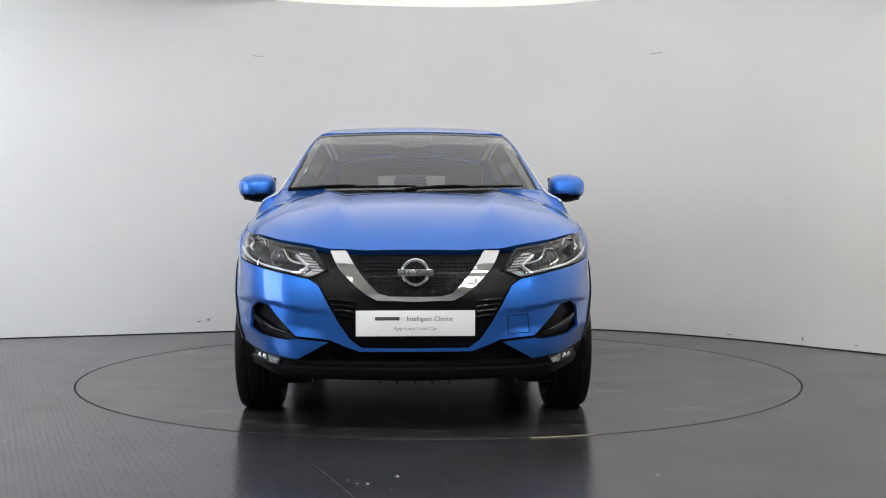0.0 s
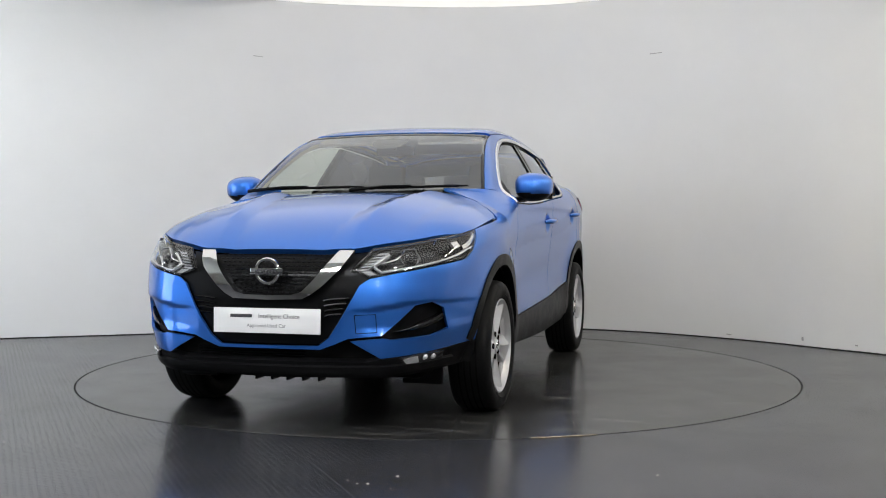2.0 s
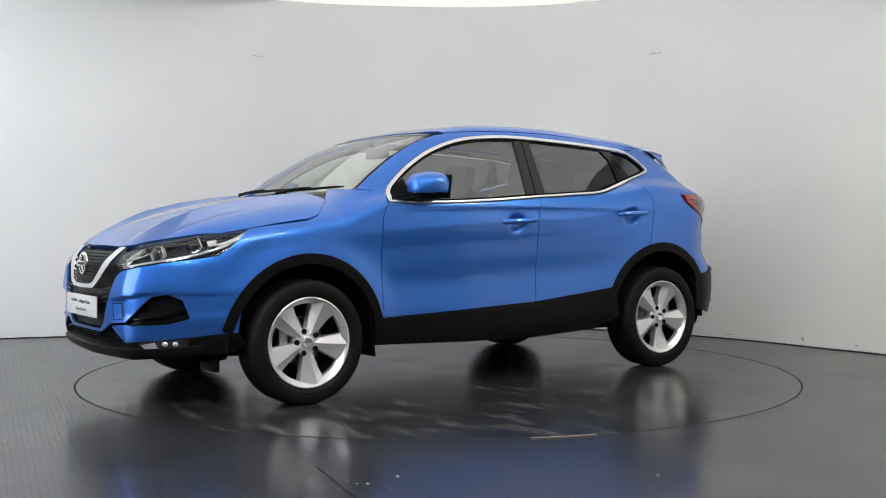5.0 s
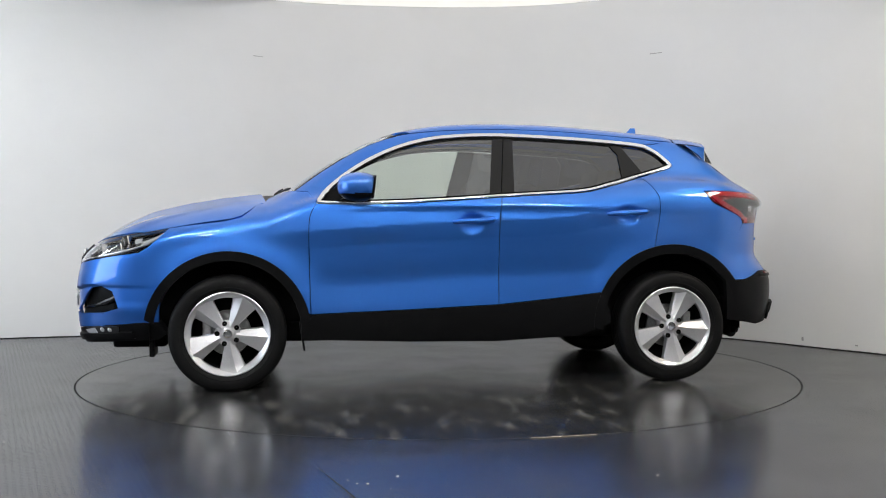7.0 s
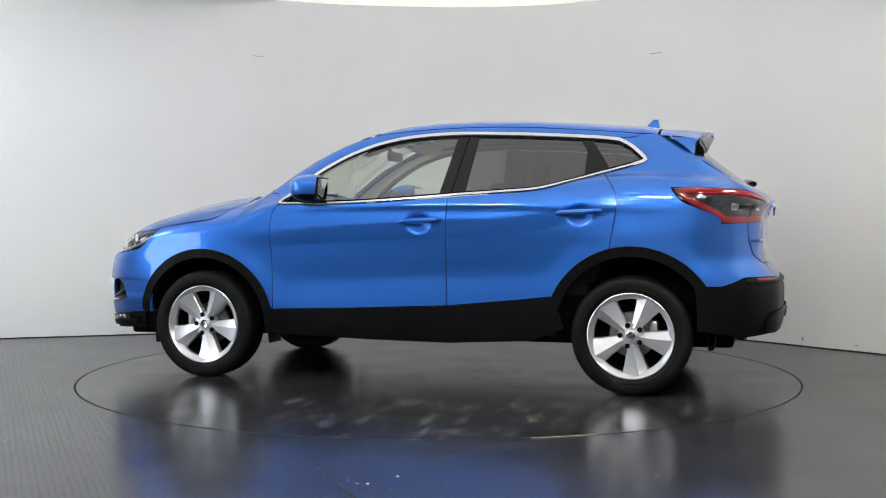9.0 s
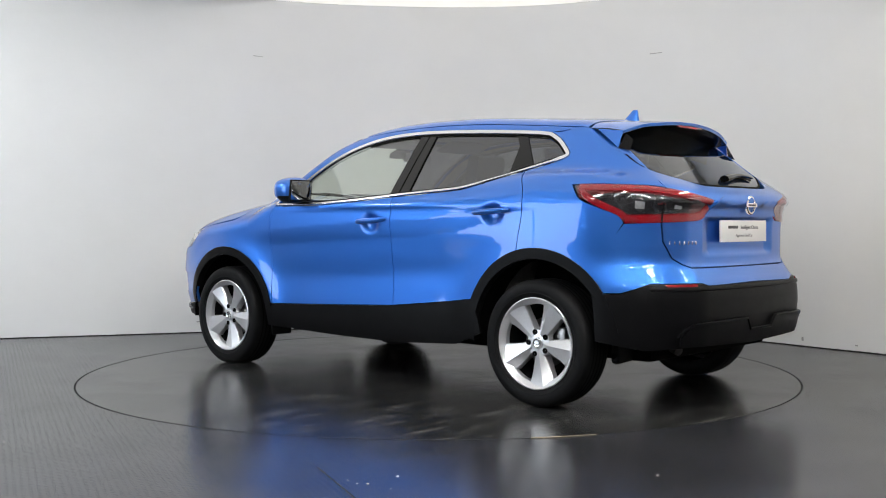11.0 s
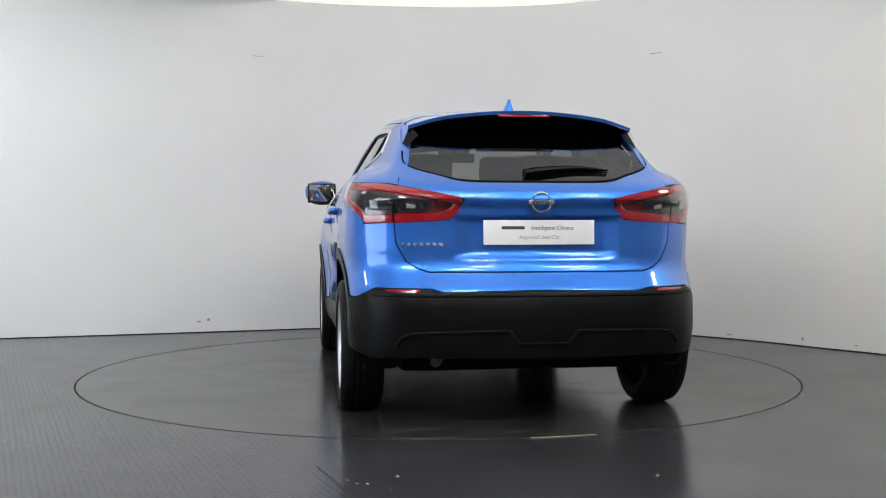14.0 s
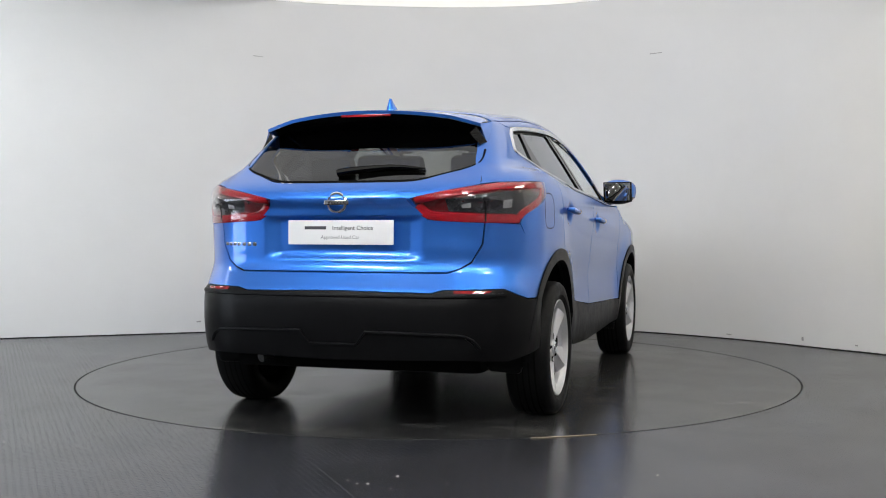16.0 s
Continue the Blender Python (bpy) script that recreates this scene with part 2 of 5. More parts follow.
def panel(name, outline, go, mat, parent, field=None, s=1, off=0.0, thick=0.014, step=0.03, gap=0.0022, label=""):
    """A panel of the body: an outline in the two coordinates of go, laid on the solid's surface, with its edges turned in."""
    field = field or field_body
    pts = inset(outline, gap)
    bm = bmesh.new()
    f = bm.faces.new([bm.verts.new((a, b, 0)) for a, b in pts])
    f.normal_update()
    bmesh.ops.triangulate(bm, faces=[f], ngon_method="EAR_CLIP")
    lo, hi = pts.min(0), pts.max(0)
    for axis in (0, 1):
        k = math.floor(lo[axis] / step) + 1
        while k * step < hi[axis]:
            co, no = [0, 0, 0], [0, 0, 0]
            co[axis], no[axis] = k * step, 1
            bmesh.ops.bisect_plane(bm, geom=bm.verts[:] + bm.edges[:] + bm.faces[:], plane_co=co, plane_no=no, dist=1e-6)
            k += 1
    bm.verts.index_update()
    ab = np.array([v.co[:2] for v in bm.verts])
    faces = [[v.index for v in f.verts] for f in bm.faces]
    rim = [[v.index for v in e.verts] for e in bm.edges if len(e.link_faces) == 1]
    bm.free()
    p = go(ab[:, 0], ab[:, 1], s)
    n = slope(field, p)
    p = p + off * n
    q = faces[0]
    tot = 0.0
    for q in faces[:: max(1, len(faces) // 60)]:
        c = np.cross(p[q[1]] - p[q[0]], p[q[2]] - p[q[0]])
        tot += float(np.sign(np.dot(c, n[q[0]])))
    if tot < 0:
        faces = [q[::-1] for q in faces]
    top = len(faces)
    verts, low = list(map(tuple, p)), {}
    for e in rim:
        for i in e:
            if i not in low:
                low[i] = len(verts)
                verts.append(tuple(p[i] - thick * n[i]))
    way = {}
    for q in faces:
        for i, j in zip(q, q[1:] + q[:1]):
            way[(i, j)] = True
    if thick:
        for i, j in rim:
            if (j, i) in way:
                i, j = j, i
            faces.append([j, i, low[i], low[j]])
    me = bpy.data.meshes.new(name)
    me.from_pydata(verts, [], faces)
    me.materials.append(mat)
    me.polygons.foreach_set("use_smooth", [True] * len(me.polygons))
    me.update()
    out = []
    for poly in me.polygons:
        for i in poly.vertices:
            out.append(tuple(n[i]) if poly.index < top else tuple(poly.normal))
    me.normals_split_custom_set(out)
    ob = new(name, me)
    ob.parent = parent
    return tagged(ob, label) if label else ob


def ribbon(name, pts, width, go, mat, parent, field=None, s=1, high=0.006, base=0.0, closed=False, label="", centred=0.0):
    """A raised strip along a line on the solid's surface. width: one number or one a point."""
    field = field or field_body
    p = np.array(pts, float)
    w = np.array(width if hasattr(width, "__len__") else [width] * len(p), float)
    nxt, prv = (np.roll(p, -1, 0), np.roll(p, 1, 0)) if closed else (np.vstack([p[1:], p[-1:]]), np.vstack([p[:1], p[:-1]]))
    d = nxt - prv
    d /= np.maximum(np.linalg.norm(d, axis=1, keepdims=True), 1e-9)
    n2 = np.stack([-d[:, 1], d[:, 0]], 1)
    rows = []
    for k, h in ((-1, 0), (-0.8, 1), (-0.3, 1.15), (0.3, 1.15), (0.8, 1), (1, 0)):
        ab = p + n2 * ((k + centred) * w / 2)[:, None]
        q = go(ab[:, 0], ab[:, 1], s)
        rows.append(q + (base + h * high) * slope(field, q))
    if closed:
        rows = [np.vstack([r, r[:1]]) for r in rows]
    bm = grid(rows)
    if closed:
        bmesh.ops.remove_doubles(bm, verts=bm.verts[:], dist=1e-5)
    return part(name, bm, mat, parent, label, angle=50)


def lettering(name, text, size, mat, parent, m, label="", thick=0.0006):
    c = bpy.data.curves.new(name, "FONT")
    c.body, c.size, c.extrude, c.align_x, c.align_y = text, size, thick, "CENTER", "CENTER"
    tmp = bpy.data.objects.new(name, c)
    scene.collection.objects.link(tmp)
    bpy.context.view_layer.update()
    me = bpy.data.meshes.new_from_object(tmp.evaluated_get(bpy.context.evaluated_depsgraph_get()))
    bpy.data.objects.remove(tmp)
    me.materials.clear()
    me.materials.append(mat)
    ob = new(name, me)
    ob.parent, ob.matrix_basis = parent, m
    return tagged(ob, label) if label else ob


# ---- the car's body as one smooth solid: x right, y ahead, z up, middle of the wheelbase on the floor ----
def spline(v, xs, ys):
    """A smooth curve through the points xs, ys (xs rising), level or straight beyond the ends."""
    xs, ys = np.asarray(xs, float), np.asarray(ys, float)
    v = np.asarray(v, float)
    m = np.gradient(ys, xs)
    i = np.clip(np.searchsorted(xs, v) - 1, 0, len(xs) - 2)
    h = xs[i + 1] - xs[i]
    t = np.clip((v - xs[i]) / h, 0, 1)
    a, b = 2 * t**3 - 3 * t**2 + 1, t**3 - 2 * t**2 + t
    c, d = 1 - a, t**3 - t**2
    out = a * ys[i] + b * h * m[i] + c * ys[i + 1] + d * h * m[i + 1]
    return out + np.where(v < xs[0], (v - xs[0]) * m[0], 0) + np.where(v > xs[-1], (v - xs[-1]) * m[-1], 0)


def smax(a, b, k):
    h = np.maximum(k - np.abs(a - b), 0) / k
    return np.maximum(a, b) + h * h * k / 4


def smin(a, b, k):
    return -smax(-a, -b, k)


def bump(v):
    return np.exp(-v * v)


def field_lower(p):
    """Below zero inside the lower body: flanks, nose, tail, bonnet and shoulders."""
    u, y, z = np.abs(p[:, 0]), p[:, 1], p[:, 2]
    w = spline(y, [-2.2, -1.9, -1.6, -1.3, -0.9, -0.3, 0.3, 0.85, 1.3, 1.65, 2.0, 2.3],
               [0.79, 0.850, 0.874, 0.886, 0.880, 0.872, 0.868, 0.872, 0.884, 0.870, 0.835, 0.79])
    w = w + spline(z, [0.2, 0.3, 0.42, 0.55, 0.7, 0.82, 0.90, 0.965, 1.01, 1.08, 1.14, 1.22],
                   [-0.065, -0.032, -0.020, -0.021, -0.017, -0.009, -0.001, 0.0, -0.001, -0.006, -0.026, -0.075])
    # the crease that climbs along the doors
    zc = spline(y, [-1.6, -1.143, -0.71, -0.246, 0.281, 0.853, 1.4], [1.20, 1.095, 1.004, 0.975, 0.955, 0.913, 0.87])
    d = z - zc
    w = w + 0.010 * np.where(d > 0, np.maximum(1 - d / 0.13, 0), np.maximum(1 + d / 0.10, 0)) * np.clip((1.15 - y) / 0.5, 0, 1) * np.clip((y + 1.55) / 0.5, 0, 1)
    for cy, cz, r, a in ((1.323, 0.33, 0.45, 0.024), (-1.323, 0.345, 0.46, 0.014)):
        d = np.hypot(y - cy, z - cz)
        w = w + a * np.where(d > r, bump((d - r) / 0.10), 1) * np.clip((z - 0.15) / 0.42, 0, 1)
    # the hollow along the lower doors
    w = w - 0.008 * bump((z - 0.63 - 0.05 * (0.3 - y)) / 0.085) * np.clip((0.98 - np.abs(y)) / 0.35, 0, 1)
    # the bowls behind the door handles
    for cy, cz in ((-0.087, 0.960), (-1.036, 1.012)):
        d = np.hypot((y - cy) / 1.25, z - cz) / 0.052
        w = w - 0.024 * np.exp(-((d / 0.95) ** 4))
    # the foot of the nose draws in
    w = w - 0.05 * np.clip((y - 1.75) / 0.3, 0, 1) * np.clip((0.48 - z) / 0.18, 0, 1)
    side = (u - w) * 0.97
    yf = spline(z, [0.2, 0.29, 0.36, 0.45, 0.58, 0.69, 0.77, 0.83, 0.88, 0.95, 1.05],
                [2.150, 2.200, 2.222, 2.232, 2.238, 2.222, 2.195, 2.14, 2.08, 1.98, 1.8])
    # the bumper's hollow between the crease over the vent and the fin under it
    over = spline(u, [0.3, 0.42, 0.55, 0.66, 0.80], [0.55, 0.566, 0.582, 0.602, 0.604])
    under = spline(u, [0.3, 0.42, 0.66, 0.80], [0.428, 0.440, 0.452, 0.462])
    step = np.clip((over - z) / 0.016 + 0.5, 0, 1) * np.clip((z - under) / 0.05, 0, 1) * np.clip((u - 0.36) / 0.12, 0, 1)
    round_off = np.interp(z, [0.30, 0.38, 0.48, 0.65, 0.85], [4.6, 3.6, 2.8, 2.4, 2.0])
    nose = (y - yf + 0.016 * step + 0.13 * u**2 + round_off * np.maximum(u - 0.5, 0) ** 2) * 0.80
    yr = spline(z, [0.22, 0.33, 0.45, 0.55, 0.605, 0.65, 0.70, 0.75, 0.85, 0.97, 1.05, 1.11, 1.15, 1.2],
                [2.02, 2.10, 2.134, 2.141, 2.136, 2.120, 2.084, 2.050, 2.042, 2.045, 2.052, 2.055, 2.02, 1.94])
    # the hollow of the number plate
    yr = yr - 0.022 * np.clip((0.40 - u) / 0.07, 0, 1) * np.clip((z - 0.79) / 0.03, 0, 1) * np.clip((0.992 - z) / 0.012, 0, 1)
    tail = (-y - yr + 0.13 * u**2 + 1.7 * np.maximum(u - 0.5, 0) ** 2) * 0.85
    zh = spline(y, [-2.2, -2.0, -1.7, -1.3, -0.8, 0.0, 0.7, 1.0, 1.215, 1.358, 1.536, 1.713, 1.891, 2.068, 2.2],
                [1.10, 1.15, 1.21, 1.23, 1.18, 1.15, 1.135, 1.138, 1.121, 1.102, 1.072, 1.032, 0.973, 0.888, 0.785])
    front = np.clip((y - 0.7) / 0.4, 0, 1)
    zh = zh - front * (0.085 * u**2 + 1.1 * np.maximum(u - 0.60, 0) ** 2)
    uc = 0.32 + 0.13 * (2.15 - y)
    zh = zh + front * 0.026 * np.where(u > uc, np.maximum(1 - (u - uc) / 0.22, 0), np.maximum(1 - (uc - u) / 0.10, 0)) ** 1.1
    top = (z - zh) * 0.93
    return smax(smax(side, smax(nose, tail, 0.05), 0.10), top, 0.045)


def field_cabin(p):
    """Below zero inside the cabin: side glass, windscreen, roof and rear window."""
    u, y, z = np.abs(p[:, 0]), p[:, 1], p[:, 2]
    w = 0.825 - 0.60 * (z - 1.14) - 0.10 * np.maximum(z - 1.25, 0) ** 2 + spline(
        y, [-2.0, -1.7, -1.37, -0.9, -0.4, 0.0, 0.35, 0.6, 0.9, 1.1], [-0.15, -0.095, -0.042, -0.012, 0.0, -0.006, -0.02, -0.042, -0.082, -0.12])
    side = (u - w) * 0.85
    yw = spline(z, [1.0, 1.12, 1.148, 1.276, 1.392, 1.49, 1.555, 1.61], [1.20, 1.045, 1.005, 0.825, 0.64, 0.455, 0.27, 0.03])
    screen = (y - yw + 0.09 * u**2) * 0.62
    zr = spline(y, [-2.0, -1.7, -1.42, -1.23, -1.04, -0.85, -0.66, -0.47, -0.28, -0.1, 0.1, 0.3, 0.5],
                [1.48, 1.525, 1.553, 1.566, 1.582, 1.599, 1.613, 1.620, 1.621, 1.616, 1.60, 1.567, 1.52])
    aft = np.clip((-0.45 - y) / 0.6, 0, 1)
    roof = z - zr + 0.028 - 0.022 * aft + (0.065 + 0.066 * aft) * u**2
    yg = spline(z, [1.0, 1.13, 1.16, 1.234, 1.351, 1.45, 1.56], [2.16, 2.02, 1.985, 1.885, 1.735, 1.60, 1.43])
    back = (-y - yg + 0.19 * u**2) * 0.62
    return smax(smax(smax(side, smax(screen, back, 0.05), 0.07), roof, 0.06), 1.07 - z, 0.02)


def field_body(p):
    return smin(field_lower(p), field_cabin(p), 0.05)


def march(field, origin, way, far):
    """Where rays from outside first meet the solid. way: one direction or one a ray."""
    origin = np.asarray(origin, float)
    way = np.broadcast_to(np.asarray(way, float), origin.shape)
    reach = np.zeros(len(origin))
    live = np.arange(len(origin))
    for _ in range(90):
        f = field(origin[live] + way[live] * reach[live][:, None])
        reach[live] += np.clip(f * 0.92, -0.01, 0.25)
        live = live[(np.abs(f) > 2e-4) & (reach[live] < far)]
        if not len(live):
            break
    return origin + way * np.minimum(reach, far)[:, None]


def slope(field, p):
    e = 0.004
    g = np.stack([field(p + e * np.eye(3)[i]) - field(p - e * np.eye(3)[i]) for i in range(3)], 1)
    return g / np.maximum(np.linalg.norm(g, axis=1, keepdims=True), 1e-9)


def from_side(field):
    def go(a, b, s=1):
        o = np.stack([np.full(len(a), 1.5), a, b], 1)
        p = march(field, o, (-1, 0, 0), 1.45)
        p[:, 0] *= s
        return p
    return go


def from_nose(field, y0=1.2):
    def go(a, b, s=1):
        way = np.stack([np.sin(a), np.cos(a), 0 * a], 1)
        o = np.stack([0 * a, 0 * a + y0, b], 1) + way * 1.7
        p = march(field, o, -way, 1.68)
        p[:, 0] *= s
        return p
    return go


def from_tail(field, y0=-1.0):
    def go(a, b, s=1):
        way = np.stack([np.sin(a), -np.cos(a), 0 * a], 1)
        o = np.stack([0 * a, 0 * a + y0, b], 1) + way * 1.7
        p = march(field, o, -way, 1.68)
        p[:, 0] *= s
        return p
    return go


def from_above(field):
    def go(a, b, s=1):
        o = np.stack([a, b, np.full(len(a), 2.0)], 1)
        p = march(field, o, (0, 0, -1), 1.9)
        p[:, 0] *= s
        return p
    return go


def from_ahead(field):
    def go(a, b, s=1):
        o = np.stack([a, np.full(len(a), 2.6), b], 1)
        p = march(field, o, (0, -1, 0), 2.6)
        p[:, 0] *= s
        return p
    return go


def from_behind(field):
    def go(a, b, s=1):
        o = np.stack([a, np.full(len(a), -2.6), b], 1)
        p = march(field, o, (0, 1, 0), 2.6)
        p[:, 0] *= s
        return p
    return go


# ---- the studio ----
RADIUS = 2.243


def structure(name, bm, mat, label, category, smooth=True, angle=30):
    return tagged(part(name, bm, mat, None, label, smooth, angle), category=category, kind="structure")


def build_studio():
    # the curved white wall that runs behind the turntable, and on round the room
    line = curve([(-6.4, 0.95), (-5.2, 1.38), (-3.66, 1.92), (-2.79, 2.19), (-1.74, 2.545), (-0.9, 2.82), (0.04, 2.945), (0.7, 2.90), (1.18, 2.755), (1.8, 2.42),
                  (2.3, 1.985), (2.66, 1.585), (2.95, 1.17), (3.26, 0.76), (3.6, 0.1), (3.85, -0.8), (3.95, -2.0)], 8)
    n = []
    for i, p in enumerate(line):
        a, b = line[max(i - 1, 0)], line[min(i + 1, len(line) - 1)]
        d = Vector((b[0] - a[0], b[1] - a[1])).normalized()
        n.append((p[0] - d.y * 0.12, p[1] + d.x * 0.12))
    loop = [[(x, y, z) for x, y in line] for z in (0.0, 2.96)] + [[(x, y, z) for x, y in n] for z in (2.96, 0.0)]
    bm = grid(loop + loop[:1])
    structure("wall_curved", bm, WALL, "smooth curved white studio wall, lightly scuffed at its foot", "wall")
    foot = grid([[(x, y - 0.0, z) for (x, y), (a, b) in zip(line, n) for x, y in [(x - (a - x) * k, y - (b - y) * k)]] for k, z in ((0.02, 0.0), (0.05, 0.0), (0.05, 0.006), (0.02, 0.008))])
    structure("trim_wall_foot", foot, GROOVE, "thin dark sealing line along the wall's foot", "trim")
    # unseen walls added to close the room, darkened so the car reflects dimness
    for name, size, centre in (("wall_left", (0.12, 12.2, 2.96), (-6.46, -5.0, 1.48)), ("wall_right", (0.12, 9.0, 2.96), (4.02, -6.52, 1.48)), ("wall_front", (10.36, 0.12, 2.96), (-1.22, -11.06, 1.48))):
        structure(name, rbox(size, centre, 0.004), DIMMED_WALL, "unseen wall added towards the camera, its dimness put into the grey", "wall")
    structure("ceiling", rbox((10.9, 14.6, 0.1), (-1.2, -3.8, 3.012), 0.0), CEILING, "cream painted flat ceiling", "ceiling")

    # the floor round the turntable: a ring and four outer pieces share one sheet
    bm = bmesh.new()
    seg = 180
    ring = []
    for r in (RADIUS + 0.009, 3.2):
        ring.append([bm.verts.new((r * math.cos(2 * math.pi * k / seg), r * math.sin(2 * math.pi * k / seg), 0)) for k in range(seg)])
    box = []
    for k in range(seg):
        a = 2 * math.pi * k / seg
        c, s = math.cos(a), math.sin(a)
        reach = min(x for x in ((4.3 / c if c > 1e-6 else 99), (-6.6 / c if c < -1e-6 else 99), (3.3 / s if s > 1e-6 else 99), (-11.3 / s if s < -1e-6 else 99)))
        box.append(bm.verts.new((max(reach, 3.21) * c, max(reach, 3.21) * s, 0)))
    ring.append(box)
    for a, b in zip(ring, ring[1:]):
        for k in range(seg):
            bm.faces.new((a[k], b[k], b[(k + 1) % seg], a[(k + 1) % seg]))
    low = [bm.verts.new((v.co.x, v.co.y, -0.03)) for v in ring[0]]
    for k in range(seg):
        bm.faces.new((ring[0][k], ring[0][(k + 1) % seg], low[(k + 1) % seg], low[k]))
    structure("floor", bm, FLOOR_STUD, "shiny dark grey studded vinyl floor with dust", "floor")
    bm = revolve([(RADIUS - 0.06, -0.02), (RADIUS + 0.06, -0.02)], 180, "Z")
    structure("floor_groove", bm, GROOVE, "black gap round the turntable", "floor groove", angle=60)

    # a plain sheet laid over the studs, with its corner near the turntable's edge
    corner, along = Vector((-0.48, -2.766)), Vector((0.931, 0.365))
    across = Vector((0.365, -0.931))
    bm = bmesh.new()
    far = [corner + along * 3.9, corner + along * 3.9 + across * 3.0, corner + across * 3.0]
    vs = [bm.verts.new((v.x, v.y, 0.0035)) for v in (corner, *far)]
    bm.faces.new(vs)
    ret = bmesh.ops.extrude_face_region(bm, geom=bm.faces[:])
    for v in ret["geom"]:
        if isinstance(v, bmesh.types.BMVert):
            v.co.z = 0.0
    structure("floor_sheet", bm, FLOOR_PLAIN, "plain grey vinyl sheet laid on the studded floor", "floor sheet", smooth=False)

    # specks of grit and a splinter on the floor
    bm = bmesh.new()
    rnd = random.Random(5)
    spots = [(-0.262, -3.056, 0.008), (-0.30, -3.05, 0.005), (-0.34, -3.0, 0.004), (-0.155, -2.94, 0.008), (0.83, -2.93, 0.008), (0.03, -3.05, 0.004), (-2.3, -2.1, 0.006), (-1.9, -2.3, 0.006), (0.6, -2.5, 0.004)]
    for x, y, r in spots + [(rnd.uniform(-2.8, 2.8), rnd.uniform(-3.4, -2.3), rnd.uniform(0.0015, 0.003)) for _ in range(14)]:
        vs = [bm.verts.new((x + r * rnd.uniform(0.6, 1.5) * math.cos(a), y + r * 0.6 * math.sin(a), 0.004)) for a in (0, 1.3, 2.5, 3.9, 5.1)]
        peak = bm.verts.new((x, y, 0.004 + r * 0.5))
        for i in range(5):
            bm.faces.new((vs[i], vs[(i + 1) % 5], peak))
    tagged(part("grit", bm, material("pale grit", (0.55, 0.52, 0.46), 0.8), None, "pale specks of grit scattered on the floor", False), category="debris", kind="stuff")
    # scuffs on the wall
    bm = bmesh.new()
    for x, y, z, w, h in ((-2.10, 2.395, 0.10, 0.05, 0.012), (-2.02, 2.42, 0.115, 0.03, 0.02), (2.83, 1.335, 0.06, 0.02, 0.03), (-1.60, 2.57, 2.44, 0.10, 0.006), (1.88, 2.33, 2.43, 0.12, 0.006), (3.1, 0.95, 0.05, 0.03, 0.01), (2.4, 1.86, 0.04, 0.05, 0.008)):
        a = math.degrees(math.atan2(y, x)) + 90
        b = rbox((w, 0.004, h), (0, 0, 0), 0.0012)
        bmesh.ops.transform(b, matrix=pose(x, y, z, 0, 0, a - 4 if x > 0 else a + 14), verts=b.verts)
        me = bpy.data.meshes.new("tmp")
        b.to_mesh(me)
        b.free()
        bm.from_mesh(me)
        bpy.data.meshes.remove(me)
    tagged(part("wall_scuffs", bm, material("grey scuff", (0.42, 0.41, 0.40), 0.8), None, "small grey scuffs and hairlines on the white wall"), category="wall scuffs", kind="stuff")
    bm = tube([(2.247 * math.sin(radians(a)), -2.253 * math.cos(radians(a)), 0.003) for a in np.linspace(10.5, 18.5, 9)], 0.0022, 6)
    tagged(part("edge_strip", bm, material("worn brass edge", (0.30, 0.24, 0.16), 0.35, 0.6), None, "worn pale strip of the turntable's rim catching light"), category="edge strip")


def build_turntable():
    bm = bmesh.new()
    seg = 180
    rings = [[bm.verts.new((r * math.cos(2 * math.pi * k / seg), r * math.sin(2 * math.pi * k / seg), z)) for k in range(seg)] for r, z in ((RADIUS, -0.025), (RADIUS, -0.001), (RADIUS - 0.001, 0.0))]
    for a, b in zip(rings, rings[1:]):
        for k in range(seg):
            bm.faces.new((a[k], a[(k + 1) % seg], b[(k + 1) % seg], b[k]))
    bm.faces.new(rings[-1])
    t = part("turntable", bm, DISC, None, "round grey vinyl-covered car turntable, scuffed and dusty")
    # black ring laid over the groove: the gap's shade put into colour
    part("rim", revolve([(RADIUS - 0.002, 0.0004), (RADIUS - 0.002, 0.001), (RADIUS + 0.006, 0.001), (RADIUS + 0.006, -0.02)], 180, "Z"), GROOVE, t, "black ring over the gap, standing in for its shade")
    return tagged(t, category="turntable")


